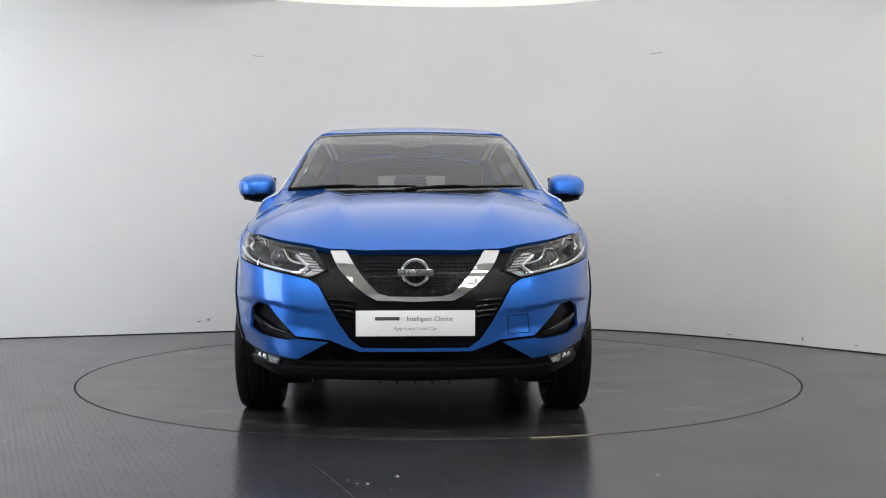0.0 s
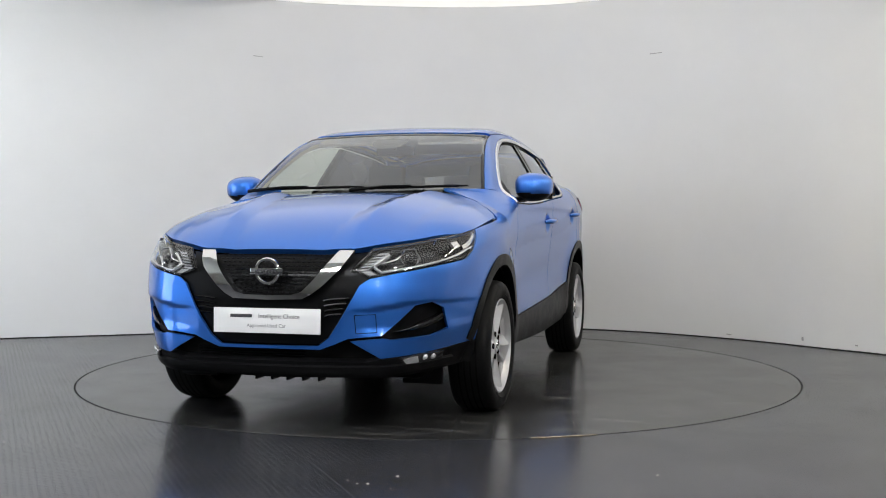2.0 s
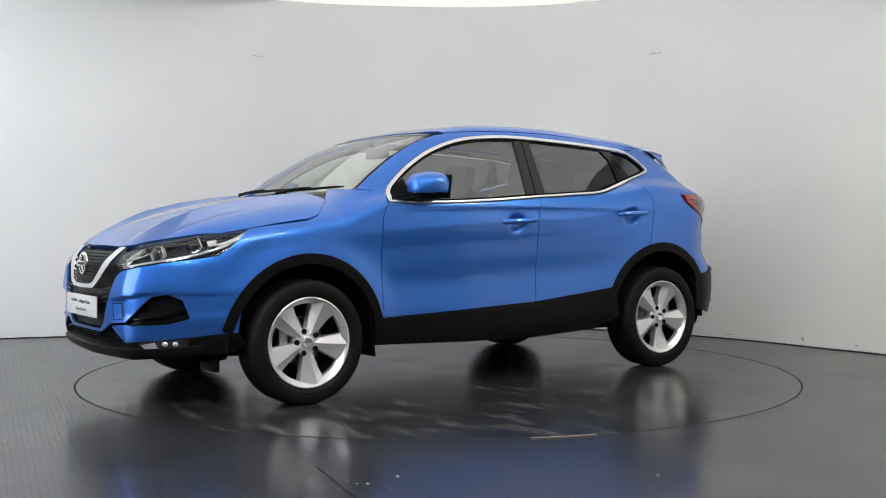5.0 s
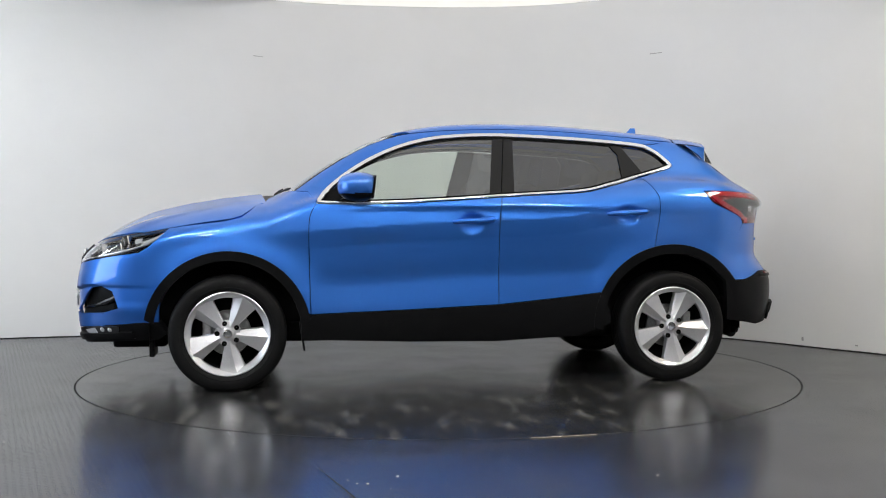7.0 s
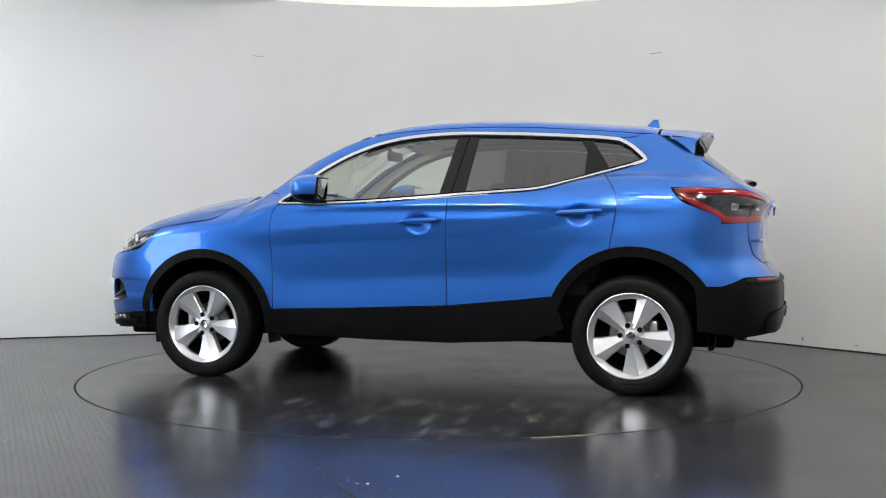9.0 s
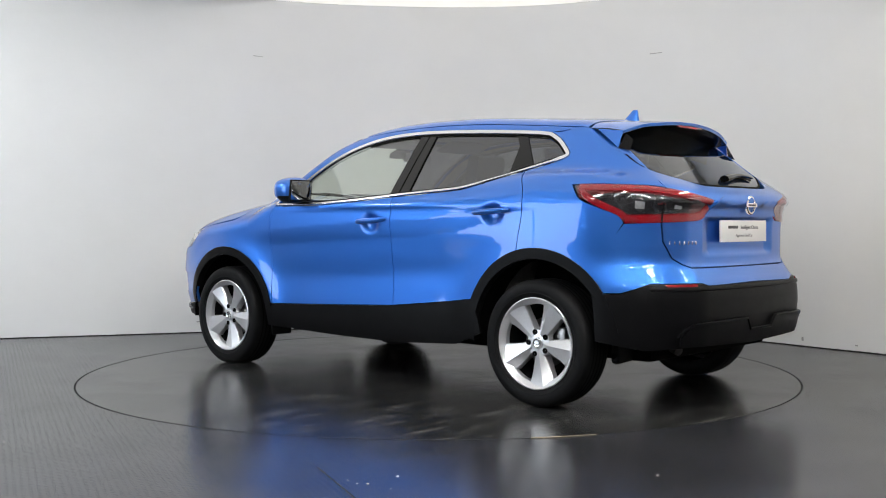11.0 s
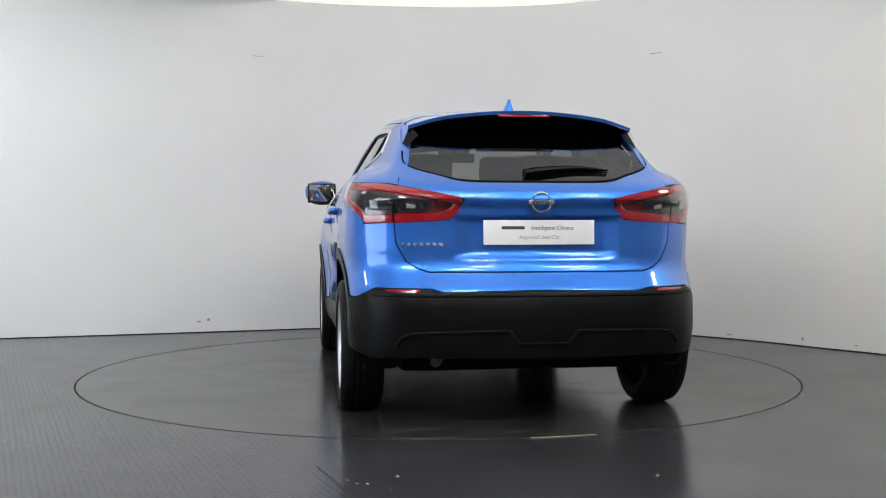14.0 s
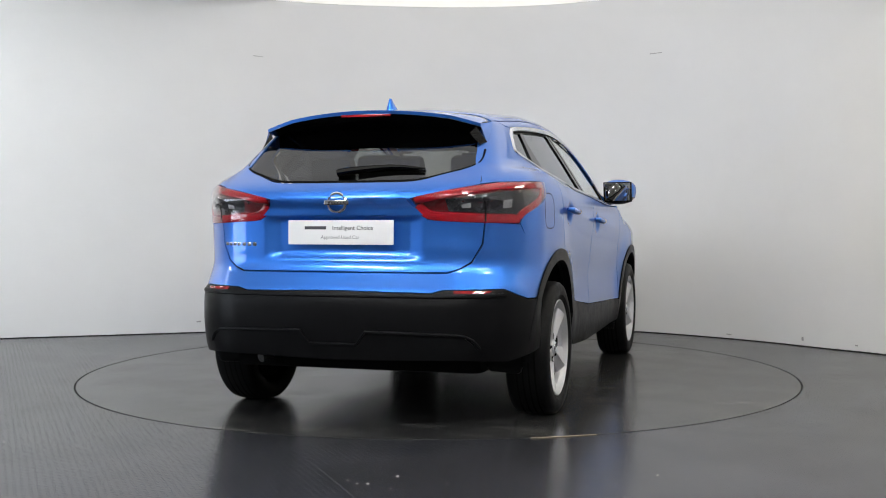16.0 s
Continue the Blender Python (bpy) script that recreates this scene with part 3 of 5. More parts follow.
def build_lights():
    """The round luminous ceiling over the turntable, small fittings towards the camera, and added unseen fill lights.
    """
    e = empty_thing("light_ceiling", (0, 0, 2.962), "large round luminous cream ceiling over the turntable", "light ceiling")
    part("diffuser", revolve([(0.001, -0.012), (1.5, -0.012), (3.02, -0.012), (3.02, 0.0)], 96, "Z"), CEILING_GLOW, e, "evenly glowing cream fabric")
    part("rim", revolve([(3.02, 0.0), (3.02, -0.02), (3.05, -0.02), (3.05, 0.0)], 96, "Z"), FITTING, e)
    for x, y, l, w, a in LIGHTS:
        e = empty_thing("ceiling_light", (0, 0, 0), "small white ceiling fitting with two glowing tubes", "ceiling light", "studio ceiling lights")
        e.matrix_basis = pose(x, y, 2.955, 0, 0, a)
        part("tray", rbox((l, w, 0.05), (0, 0, -0.025), 0.006), FITTING, e)
        for d in (-0.3, 0.3):
            part("tube", tube([(-l / 2 + 0.04, d * w, -0.065), (l / 2 - 0.04, d * w, -0.065)], 0.014, 8), GLARE, e, "glowing white tube")
    # panels added out of view to brighten walls and car, warm on the right
    for x, y, l, w, a in FILL_PANELS:
        e = empty_thing("fill_panel", (0, 0, 0), "flat glowing ceiling panel, added out of view as fill light", "ceiling light", "studio panel lights")
        e.matrix_basis = pose(x, y, 2.955, 0, 0, a)
        part("tray", rbox((l, w, 0.04), (0, 0, -0.02), 0.006), FITTING, e)
        part("diffuser", rbox((l - 0.05, w - 0.05, 0.01), (0, 0, -0.044), 0.003), WARM_GLOW if x > 3 else PANEL_GLOW, e, "glowing white diffuser")
    # unseen lamp added to brighten the left of the curved wall
    e = empty_thing("wall_wash_fill", (0, 0, 0), "flat cool fill light, added unseen to brighten the curved wall's left", "flood light")
    e.matrix_basis = look((-4.5, -0.5, 2.45), (-3.3, 2.05, 1.7))
    part("housing", rbox((1.2, 0.6, 0.06), (0, 0, 0.03), 0.01), FITTING, e)
    part("diffuser", rbox((1.14, 0.54, 0.01), (0, 0, -0.006), 0.003), WASH_GLOW, e, "glowing white diffuser")
    for dx in (-0.5, 0.5):
        p = e.matrix_basis @ Vector((dx, 0, 0.06))
        q = e.matrix_basis.inverted() @ Vector((p.x, p.y, 2.96))
        part("hanger", tube([(dx, 0, 0.05), tuple(q)], 0.006, 6), FITTING, e)
    # a framed glowing pane added out of view on the left as cool fill
    e = empty_thing("side_fill_pane", (-6.38, -2.9, 1.45), "tall cool fill light, added out of view on the left", "window")
    e["kind"] = "structure"
    part("pane", rbox((0.01, 3.2, 2.3), (0.0, 0, 0), 0.002), SIDE_FILL, e, "glowing cool pane added as fill light")
    for y, z, sy, sz in ((0, 1.18, 3.4, 0.08), (0, -1.18, 3.4, 0.08), (1.64, 0, 0.08, 2.4), (-1.64, 0, 0.08, 2.4), (0, 0, 0.06, 2.3)):
        part("fill_frame", rbox((0.07, sy, sz), (0.02, y, z), 0.006), FITTING, e)


def empty_thing(name, at, label, category, group=""):
    e = new(name)
    e.location = at
    return tagged(e, label, category, group)


FILL_PANELS = [(3.15, -1.6, 0.9, 0.35, 90), (-2.4, -4.4, 1.4, 0.7, 0), (2.2, -4.4, 0.9, 0.5, 0)]
LIGHTS = [(-0.5, -5.0, 0.5, 0.16, 0), (0.9, -5.0, 0.5, 0.16, 0), (-1.5, -3.8, 0.4, 0.16, 0), (0.4, -3.7, 0.4, 0.16, 0), (1.9, -3.4, 0.4, 0.16, 0), (-1.6, -7.4, 0.6, 0.2, 0), (1.4, -7.4, 0.6, 0.2, 0), (-0.2, -9.5, 0.6, 0.2, 0)]


# ---- the car ----
SIDE, NOSE, TAIL, ABOVE, AHEAD, BEHIND = (k(field_body) for k in (from_side, from_nose, from_tail, from_above, from_ahead, from_behind))
CABIN_SIDE, CABIN_AHEAD, CABIN_BEHIND, CABIN_ABOVE = (k(field_cabin) for k in (from_side, from_ahead, from_behind, from_above))
LOWER_ABOVE = from_above(field_lower)
FRONT_AXLE, REAR_AXLE = 1.323, -1.323

HOOD_CUT = [(1.647, 0.933), (1.530, 0.950), (1.299, 0.979), (1.238, 1.002), (1.182, 1.046), (1.156, 1.071), (1.124, 1.078), (1.095, 1.105)]
DOOR_FRONT = [(0.815, 1.074), (0.842, 1.038), (0.860, 0.979), (0.864, 0.880), (0.858, 0.616), (0.853, 0.436)]
SILL = [(0.853, 0.434), (0.611, 0.442), (0.282, 0.454), (-0.254, 0.478), (-0.647, 0.517), (-0.884, 0.545)]
B_CUT = [(-0.269, 1.112), (-0.258, 1.0), (-0.254, 0.879), (-0.254, 0.614), (-0.254, 0.478)]
BELT = [(0.815, 1.074), (0.745, 1.070), (0.414, 1.072), (0.082, 1.088), (-0.269, 1.112), (-0.554, 1.129), (-0.789, 1.146), (-0.958, 1.186), (-1.160, 1.240), (-1.330, 1.287)]
DLO_TOP = [(0.825, 1.080), (0.758, 1.167), (0.622, 1.276), (0.452, 1.375), (0.281, 1.443), (0.111, 1.484), (-0.060, 1.503), (-0.231, 1.510), (-0.402, 1.508), (-0.747, 1.493), (-1.092, 1.469), (-1.230, 1.452)]
DLO_REAR = [(-1.230, 1.452), (-1.300, 1.415), (-1.362, 1.362), (-1.392, 1.325), (-1.375, 1.303), (-1.330, 1.287)]
REAR_DOOR = [(-1.160, 1.240), (-1.214, 1.167), (-1.238, 1.111), (-1.238, 1.011), (-1.215, 0.878), (-1.205, 0.822)]
LAMP_BELOW = [(-1.535, 1.156), (-1.590, 1.084), (-1.693, 1.038), (-1.781, 1.001), (-1.808, 0.961)]
HEADLIGHT = [(1.105, 0.933), (0.98, 0.921), (0.849, 0.904), (0.654, 0.873), (0.474, 0.848), (0.425, 0.805), (0.372, 0.752), (0.446, 0.715), (0.565, 0.740), (0.757, 0.772), (0.931, 0.797), (0.992, 0.832)]
TAIL_LAMP = [(0.317, 1.070), (0.472, 1.108), (0.664, 1.142), (0.80, 1.150), (0.998, 1.156), (0.975, 1.090), (0.89, 1.038), (0.81, 1.001), (0.78, 0.961), (0.618, 0.965), (0.39, 0.977)]


def upto(line, y):
    """The part of a line in falling y down to y, with its end point on y."""
    out = []
    for p, q in zip(line, line[1:]):
        out.append(p)
        if q[0] <= y <= p[0]:
            t = (p[0] - y) / max(p[0] - q[0], 1e-9)
            return out + [(y, p[1] + t * (q[1] - p[1]))]
    return list(line)


def between(line, y0, y1):
    """The part of a line in falling y from y0 down to y1."""
    head = upto(line, y1)
    back = upto([(-y, z) for y, z in reversed(head)], -y0)
    return [(-y, z) for y, z in reversed(back)]


def empty(name, label, category):
    return tagged(new(name), label, category)


def build_flank(car, s):
    """All that lies on one side of the car; s is 1 on its right, -1 on its left."""
    arch_f = arc(FRONT_AXLE, 0.33, 0.470, 167, 43)
    arch_r = arc(REAR_AXLE, 0.345, 0.485, 24.5, 76)
    fender = curve(HOOD_CUT, 5) + [(1.0, 1.155), (0.857, 1.143)] + curve(DOOR_FRONT, 5) + arch_f + [(1.82, 0.793), (1.756, 0.832)]
    panel("front_wing", fender, SIDE, PAINT, car, s=s, step=0.025)
    belt = curve(BELT, 5)
    door = between(belt, 0.815, -0.269) + curve(B_CUT, 4)[1:] + curve(list(reversed(between(SILL, 0.853, -0.254))), 4)[1:] + list(reversed(curve(DOOR_FRONT, 5)))[1:-1]
    fd = panel("front_door", door, SIDE, PAINT, car, s=s, step=0.015)
    rear = between(belt, -0.269, -1.160) + curve(REAR_DOOR, 5)[1:] + list(reversed(arch_r)) + curve(list(reversed(between(SILL, -0.254, -0.884))), 4) + list(reversed(curve(B_CUT, 4)))[1:-1]
    rd = panel("rear_door", rear, SIDE, PAINT, car, s=s, step=0.015)
    # handles: a tapered bar over a bowl
    for d, y, z in ((fd, -0.1, 0.972), (rd, -1.035, 1.020)):
        pts = [(0.125, -0.006, 0.004), (0.10, -0.003, 0.022), (0.04, 0.0, 0.034), (-0.04, 0.003, 0.035), (-0.105, 0.008, 0.030), (-0.125, 0.012, 0.010)]
        pr = [SIDE(np.array([y + a]), np.array([z + b + 0.02]), 1)[0][0] for a, b, c in pts]
        base = max(pr)
        bm = tube([(s * (base - 0.004 + c), y + a, z + b) for a, b, c in pts], [0.010, 0.016, 0.019, 0.019, 0.016, 0.009], 10, True, 0.9)
        part("handle", bm, PAINT, d)
    quarter = between(belt, -1.160, -1.330) + list(reversed(curve(DLO_REAR, 4)))[1:] + [(-1.30, 1.455)]
    roof_edge = [(y, CABIN_ABOVE(np.array([u]), np.array([y]))[0][2]) for u, y in ((0.57, -1.38), (0.56, -1.44))]
    quarter += roof_edge + [(-1.56, 1.432), (-1.620, 1.392), (-1.683, 1.345), (-1.78, 1.268), (-1.83, 1.228), (-1.955, 1.138), (-1.90, 1.146), (-1.70, 1.156)]
    quarter += curve(LAMP_BELOW, 4) + [(-1.72, 0.80)] + arc(REAR_AXLE, 0.345, 0.485, 47 + 90 - 4, 76)[0:] + list(reversed(curve(REAR_DOOR, 5)))[1:-1]
    panel("quarter_panel", quarter, SIDE, PAINT, car, s=s, step=0.025)
    panel("wing_ledge", [(0.66, 1.02), (0.80, 1.0), (0.850, 1.15), (0.845, 1.32), (0.79, 1.32), (0.69, 1.16)], LOWER_ABOVE, PAINT, car, field_lower, s=s, off=-0.008, thick=0.0, step=0.04)
    # roof rail with the windscreen pillar
    zs = np.linspace(1.15, 1.49, 14)
    us = np.interp(zs, [1.13, 1.25, 1.35, 1.5], [0.708, 0.666, 0.631, 0.578])
    pillar = [(p[1], p[2]) for p in CABIN_AHEAD(us, zs)]
    ys = np.linspace(0.22, -1.38, 14)
    eave = [(p[1], p[2]) for p in CABIN_ABOVE(np.full(14, 0.575), ys)]
    upper = pillar + eave
    rail = [(0.845, 1.118), (0.862, 1.143)] + upper + [(-1.30, 1.457)] + list(reversed(curve(DLO_TOP, 4)))
    panel("roof_rail", rail, SIDE, PAINT, car, s=s, step=0.025)
    panel("inner_pillar_trim", inset(rail, 0.004), SIDE, LINING, car, s=s, step=0.05, off=-0.035, thick=0.0, label="pale grey pillar lining")
    # side windows
    top_in = [(y, z - 0.030) for y, z in curve(DLO_TOP, 4)]
    belt_in = [(y, z + 0.012) for y, z in belt]
    front_pane = [(0.79, 1.085)] + between(top_in, 0.755, -0.265) + list(reversed(between(belt_in, 0.79, -0.200)))
    panel("front_side_window", front_pane, CABIN_SIDE, SIDE_GLASS, car, field_cabin, s, -0.012, 0.004, 0.05, label="faintly green clear side window").visible_shadow = False
    rear_pane = between(top_in, -0.385, -1.00) + [(-1.045, 1.385)] + list(reversed(between(belt_in, -0.350, -1.045)))
    panel("rear_side_window", rear_pane, CABIN_SIDE, PRIVACY, car, field_cabin, s, -0.012, 0.004, 0.05, label="dark tinted privacy glass").visible_shadow = False
    q_pane = between(top_in, -1.075, -1.215) + [(-1.285, 1.395), (-1.345, 1.345), (-1.362, 1.322)] + list(reversed(between(belt_in, -1.19, -1.325)))
    panel("quarter_window", q_pane, CABIN_SIDE, PRIVACY, car, field_cabin, s, -0.012, 0.004, 0.05, label="dark tinted privacy glass").visible_shadow = False
    post = between(top_in, -0.260, -0.390) + list(reversed(between(belt_in, -0.197, -0.355)))
    panel("door_post", post, CABIN_SIDE, BLACK_GLOSS, car, field_cabin, s, -0.004, 0.012, 0.05, label="black post between the doors")
    ribbon("door_gap", [(-0.331, 1.482), (-0.300, 1.30), (-0.272, 1.118)], 0.006, CABIN_SIDE, DARK, car, field_cabin, s, 0.0015, -0.003)
    post2 = [(-1.00, 1.446)] + between(top_in, -1.0, -1.078) + [(-1.195, 1.262), (-1.115, 1.237), (-1.045, 1.235), (-1.045, 1.385)]
    panel("rear_post", post2[1:], CABIN_SIDE, BLACK_GLOSS, car, field_cabin, s, -0.004, 0.012, 0.05, label="black post at the back of the door")
    sail = [(0.80, 1.088), (0.752, 1.140), (0.64, 1.225), (0.60, 1.085)]
    panel("mirror_corner", sail, CABIN_SIDE, BLACK_PLASTIC, car, field_cabin, s, -0.005, 0.012, 0.05)
    # bright surround
    loop = curve(DLO_TOP, 4) + curve(DLO_REAR, 4)[1:] + list(reversed(between(belt, 0.80, -1.330)))[1:]
    loop = [tuple(p) for p in inset(loop, 0.011)]
    wide = [0.022 if z > 1.0 and i < len(curve(DLO_TOP, 4)) + 20 else 0.013 for i, (y, z) in enumerate(loop)]
    ribbon("window_surround", loop, wide, SIDE, SATIN, car, None, s, 0.006, -0.001, True, "bright satin chrome strip")
    ribbon("window_seal", [tuple(p) for p in inset(loop, 0.013)], 0.012, CABIN_SIDE, DARK, car, field_cabin, s, 0.002, -0.004, True, "black rubber seal")
    # black cladding
    sill = curve(SILL, 4) + [(-0.93, 0.44), (-0.945, 0.36), (-0.75, 0.285), (-0.25, 0.258), (0.28, 0.264), (0.89, 0.286)]
    panel("sill_cladding", sill, SIDE, BLACK_PLASTIC, car, s=s, off=0.006, step=0.03, label="grained black plastic sill")
    cl_f = arc(FRONT_AXLE, 0.33, 0.474, 10, 185, 40) + arc(FRONT_AXLE, 0.33, 0.415, 186, 8, 40)
    panel("arch_cladding", cl_f, SIDE, BLACK_PLASTIC, car, s=s, off=0.007, step=0.04, thick=0.05, label="grained black wheel-arch trim")
    cl_r = arc(REAR_AXLE, 0.345, 0.489, -2, 172, 40) + arc(REAR_AXLE, 0.345, 0.428, 172, -4, 40)
    panel("arch_cladding", cl_r, SIDE, BLACK_PLASTIC, car, s=s, off=0.007, step=0.04, thick=0.05, label="grained black wheel-arch trim")
    # dark shell behind the gaps, with the wheel openings
    shell = [(1.98, 0.30), (1.98, 0.80), (1.55, 0.90), (1.2, 0.98), (0.98, 1.06), (-1.2, 1.07), (-1.5, 1.20), (-1.75, 1.15), (-1.86, 0.9), (-1.86, 0.36), (-1.74, 0.36)]
    shell += arc(REAR_AXLE, 0.345, 0.425, 177, 4, 30) + [(-0.85, 0.30), (0.87, 0.30)] + arc(FRONT_AXLE, 0.33, 0.415, 184, -4, 30)
    panel("inner_shell", shell, SIDE, DARK, car, s=s, off=-0.030, step=0.06, thick=0.0, gap=0)
    for y, z, r in ((FRONT_AXLE, 0.33, 0.45), (REAR_AXLE, 0.345, 0.465)):
        rows = [[(s * x, y + rr * math.cos(a), z + rr * math.sin(a)) for a in np.linspace(radians(-4), radians(184), 28)] for x, rr in ((0.835, r - 0.012), (0.60, r - 0.012), (0.595, 0.02))]
        part("wheel_housing", grid(rows), DARK, car)
    side_line = curve([(-1.735, 0.50), (-1.742, 0.42), (-1.742, 0.33), (-1.735, 0.262), (-1.752, 0.252), (-1.770, 0.268), (-1.778, 0.34), (-1.775, 0.50)], 3)
    bm = grid([[(s * x, y, z + dz * (0.5 - z)) for y, z in side_line] for x, dz in ((0.620, 0.30), (0.626, 0.10), (0.645, 0.02), (0.77, 0.0), (0.788, 0.03), (0.795, 0.12))])
    part("mud_flap", bm, BLACK_PLASTIC, car)
    part("mud_flap", rbox((0.16, 0.012, 0.16), (s * 0.755, 0.90, 0.30), 0.005, (-8, 0, 0)), BLACK_PLASTIC, car)
    build_mirror(car, s)
    build_headlight(car, s)
    build_tail_lamp(car, s)
    # vent recess and fog lamp of the front bumper
    hole = [(0.80, 0.480), (0.772, 0.570), (0.71, 0.597), (0.63, 0.586), (0.55, 0.508), (0.50, 0.445), (0.72, 0.448)]
    vent = panel("bumper_vent", hole, NOSE, BLACK_PLASTIC, car, s=s, off=-0.035, step=0.03, gap=-0.012, thick=0.0, label="black recessed vent")
    ribbon("vent_blade", curve([(0.54, 0.474), (0.63, 0.488), (0.74, 0.515), (0.785, 0.535)], 4), [0.006 + 0.026 * min(1, i / 8) for i in range(13)], NOSE, BLACK_GLOSS, vent, None, s, 0.022, -0.033)
    fog_outline = [(0.795, 0.376), (0.66, 0.374), (0.562, 0.357), (0.585, 0.322), (0.70, 0.327), (0.785, 0.338)]
    fog = panel("fog_lamp", fog_outline, NOSE, LAMP_GREY, car, s=s, off=0.010, step=0.03, label="clear fog lamp with a bright reflector")
    panel("reflector", [(0.645, 0.366), (0.574, 0.352), (0.592, 0.328), (0.655, 0.332)], NOSE, WHITE_LENS, fog, s=s, off=0.015, step=0.02)
    for a in (0.69, 0.735):
        c = NOSE(np.array([a]), np.array([0.352]), s)[0] + np.array([0, 0.006, 0])
        bm = bmesh.new()
        bmesh.ops.create_icosphere(bm, subdivisions=2, radius=0.017, matrix=Matrix.Translation(c))
        part("bulb", bm, WHITE_LENS, fog)
    # indicator on the wing, fuel flap on the right
    if s == 1:
        sq = [(-1.52 + 0.085 * math.copysign(abs(math.cos(a)) ** 0.5, math.cos(a)), 1.02 + 0.085 * math.copysign(abs(math.sin(a)) ** 0.5, math.sin(a))) for a in np.linspace(0, 2 * math.pi, 40, endpoint=False)]
        ribbon("fuel_flap_gap", sq, 0.004, SIDE, DARK, car, None, s, 0.0006, 0.0, True, "thin dark gap round the fuel flap")


def build_mirror(car, s):
    e = new("door_mirror")
    e.parent = car

    def egg(cx, cy, cz, rx, ry, rz, keep):
        bm = bmesh.new()
        bmesh.ops.create_uvsphere(bm, u_segments=40, v_segments=26, radius=1)
        for v in bm.verts:
            c = Vector([math.copysign(abs(q) ** 0.70, q) for q in v.co])
            back = 0.5 + 0.5 * c.y
            c.x *= 1.0 - 0.10 * (1 - c.z) * 0.5
            c.z *= 1.0 - 0.16 * max(c.y, 0) - 0.12 * max(c.x, 0)
            c.y *= 1.0 if c.y < 0 else 1.0 - 0.35 * max(c.x, 0) ** 2
            v.co = (s * (cx + rx * c.x), cy + ry * c.y + 0.0 * back, cz + rz * c.z)
        drop = [f for f in bm.faces if not keep(f.calc_center_median())]
        bmesh.ops.delete(bm, geom=drop, context="FACES")
        return bm
    cut = 1.130
    part("cap", egg(0.916, 0.590, 1.168, 0.112, 0.112, 0.084, lambda c: c.z > cut and c.y > 0.500), PAINT, e)
    part("lower_shell", egg(0.915, 0.590, 1.167, 0.109, 0.109, 0.082, lambda c: c.y > 0.500), BLACK_PLASTIC, e)
    part("mirror_glass", rbox((0.172, 0.006, 0.118), (s * 0.912, 0.501, 1.166), 0.0028, (7, 0, -s * 4)), MIRROR, e, "mirror glass")
    part("bezel", rbox((0.190, 0.012, 0.134), (s * 0.912, 0.506, 1.166), 0.005, (7, 0, -s * 4)), BLACK_PLASTIC, e)
    part("arm", tube([(s * 0.765, 0.665, 1.085), (s * 0.82, 0.64, 1.098), (s * 0.88, 0.60, 1.108)], [0.034, 0.026, 0.030], 12, True, 0.5), BLACK_PLASTIC, e)
    part("indicator", tube([(s * 0.87, 0.690, 1.176), (s * 0.93, 0.682, 1.180), (s * 0.985, 0.655, 1.186), (s * 1.008, 0.61, 1.190)], [0.004, 0.006, 0.006, 0.003], 8), SMOKE, e, "slim smoked side indicator")


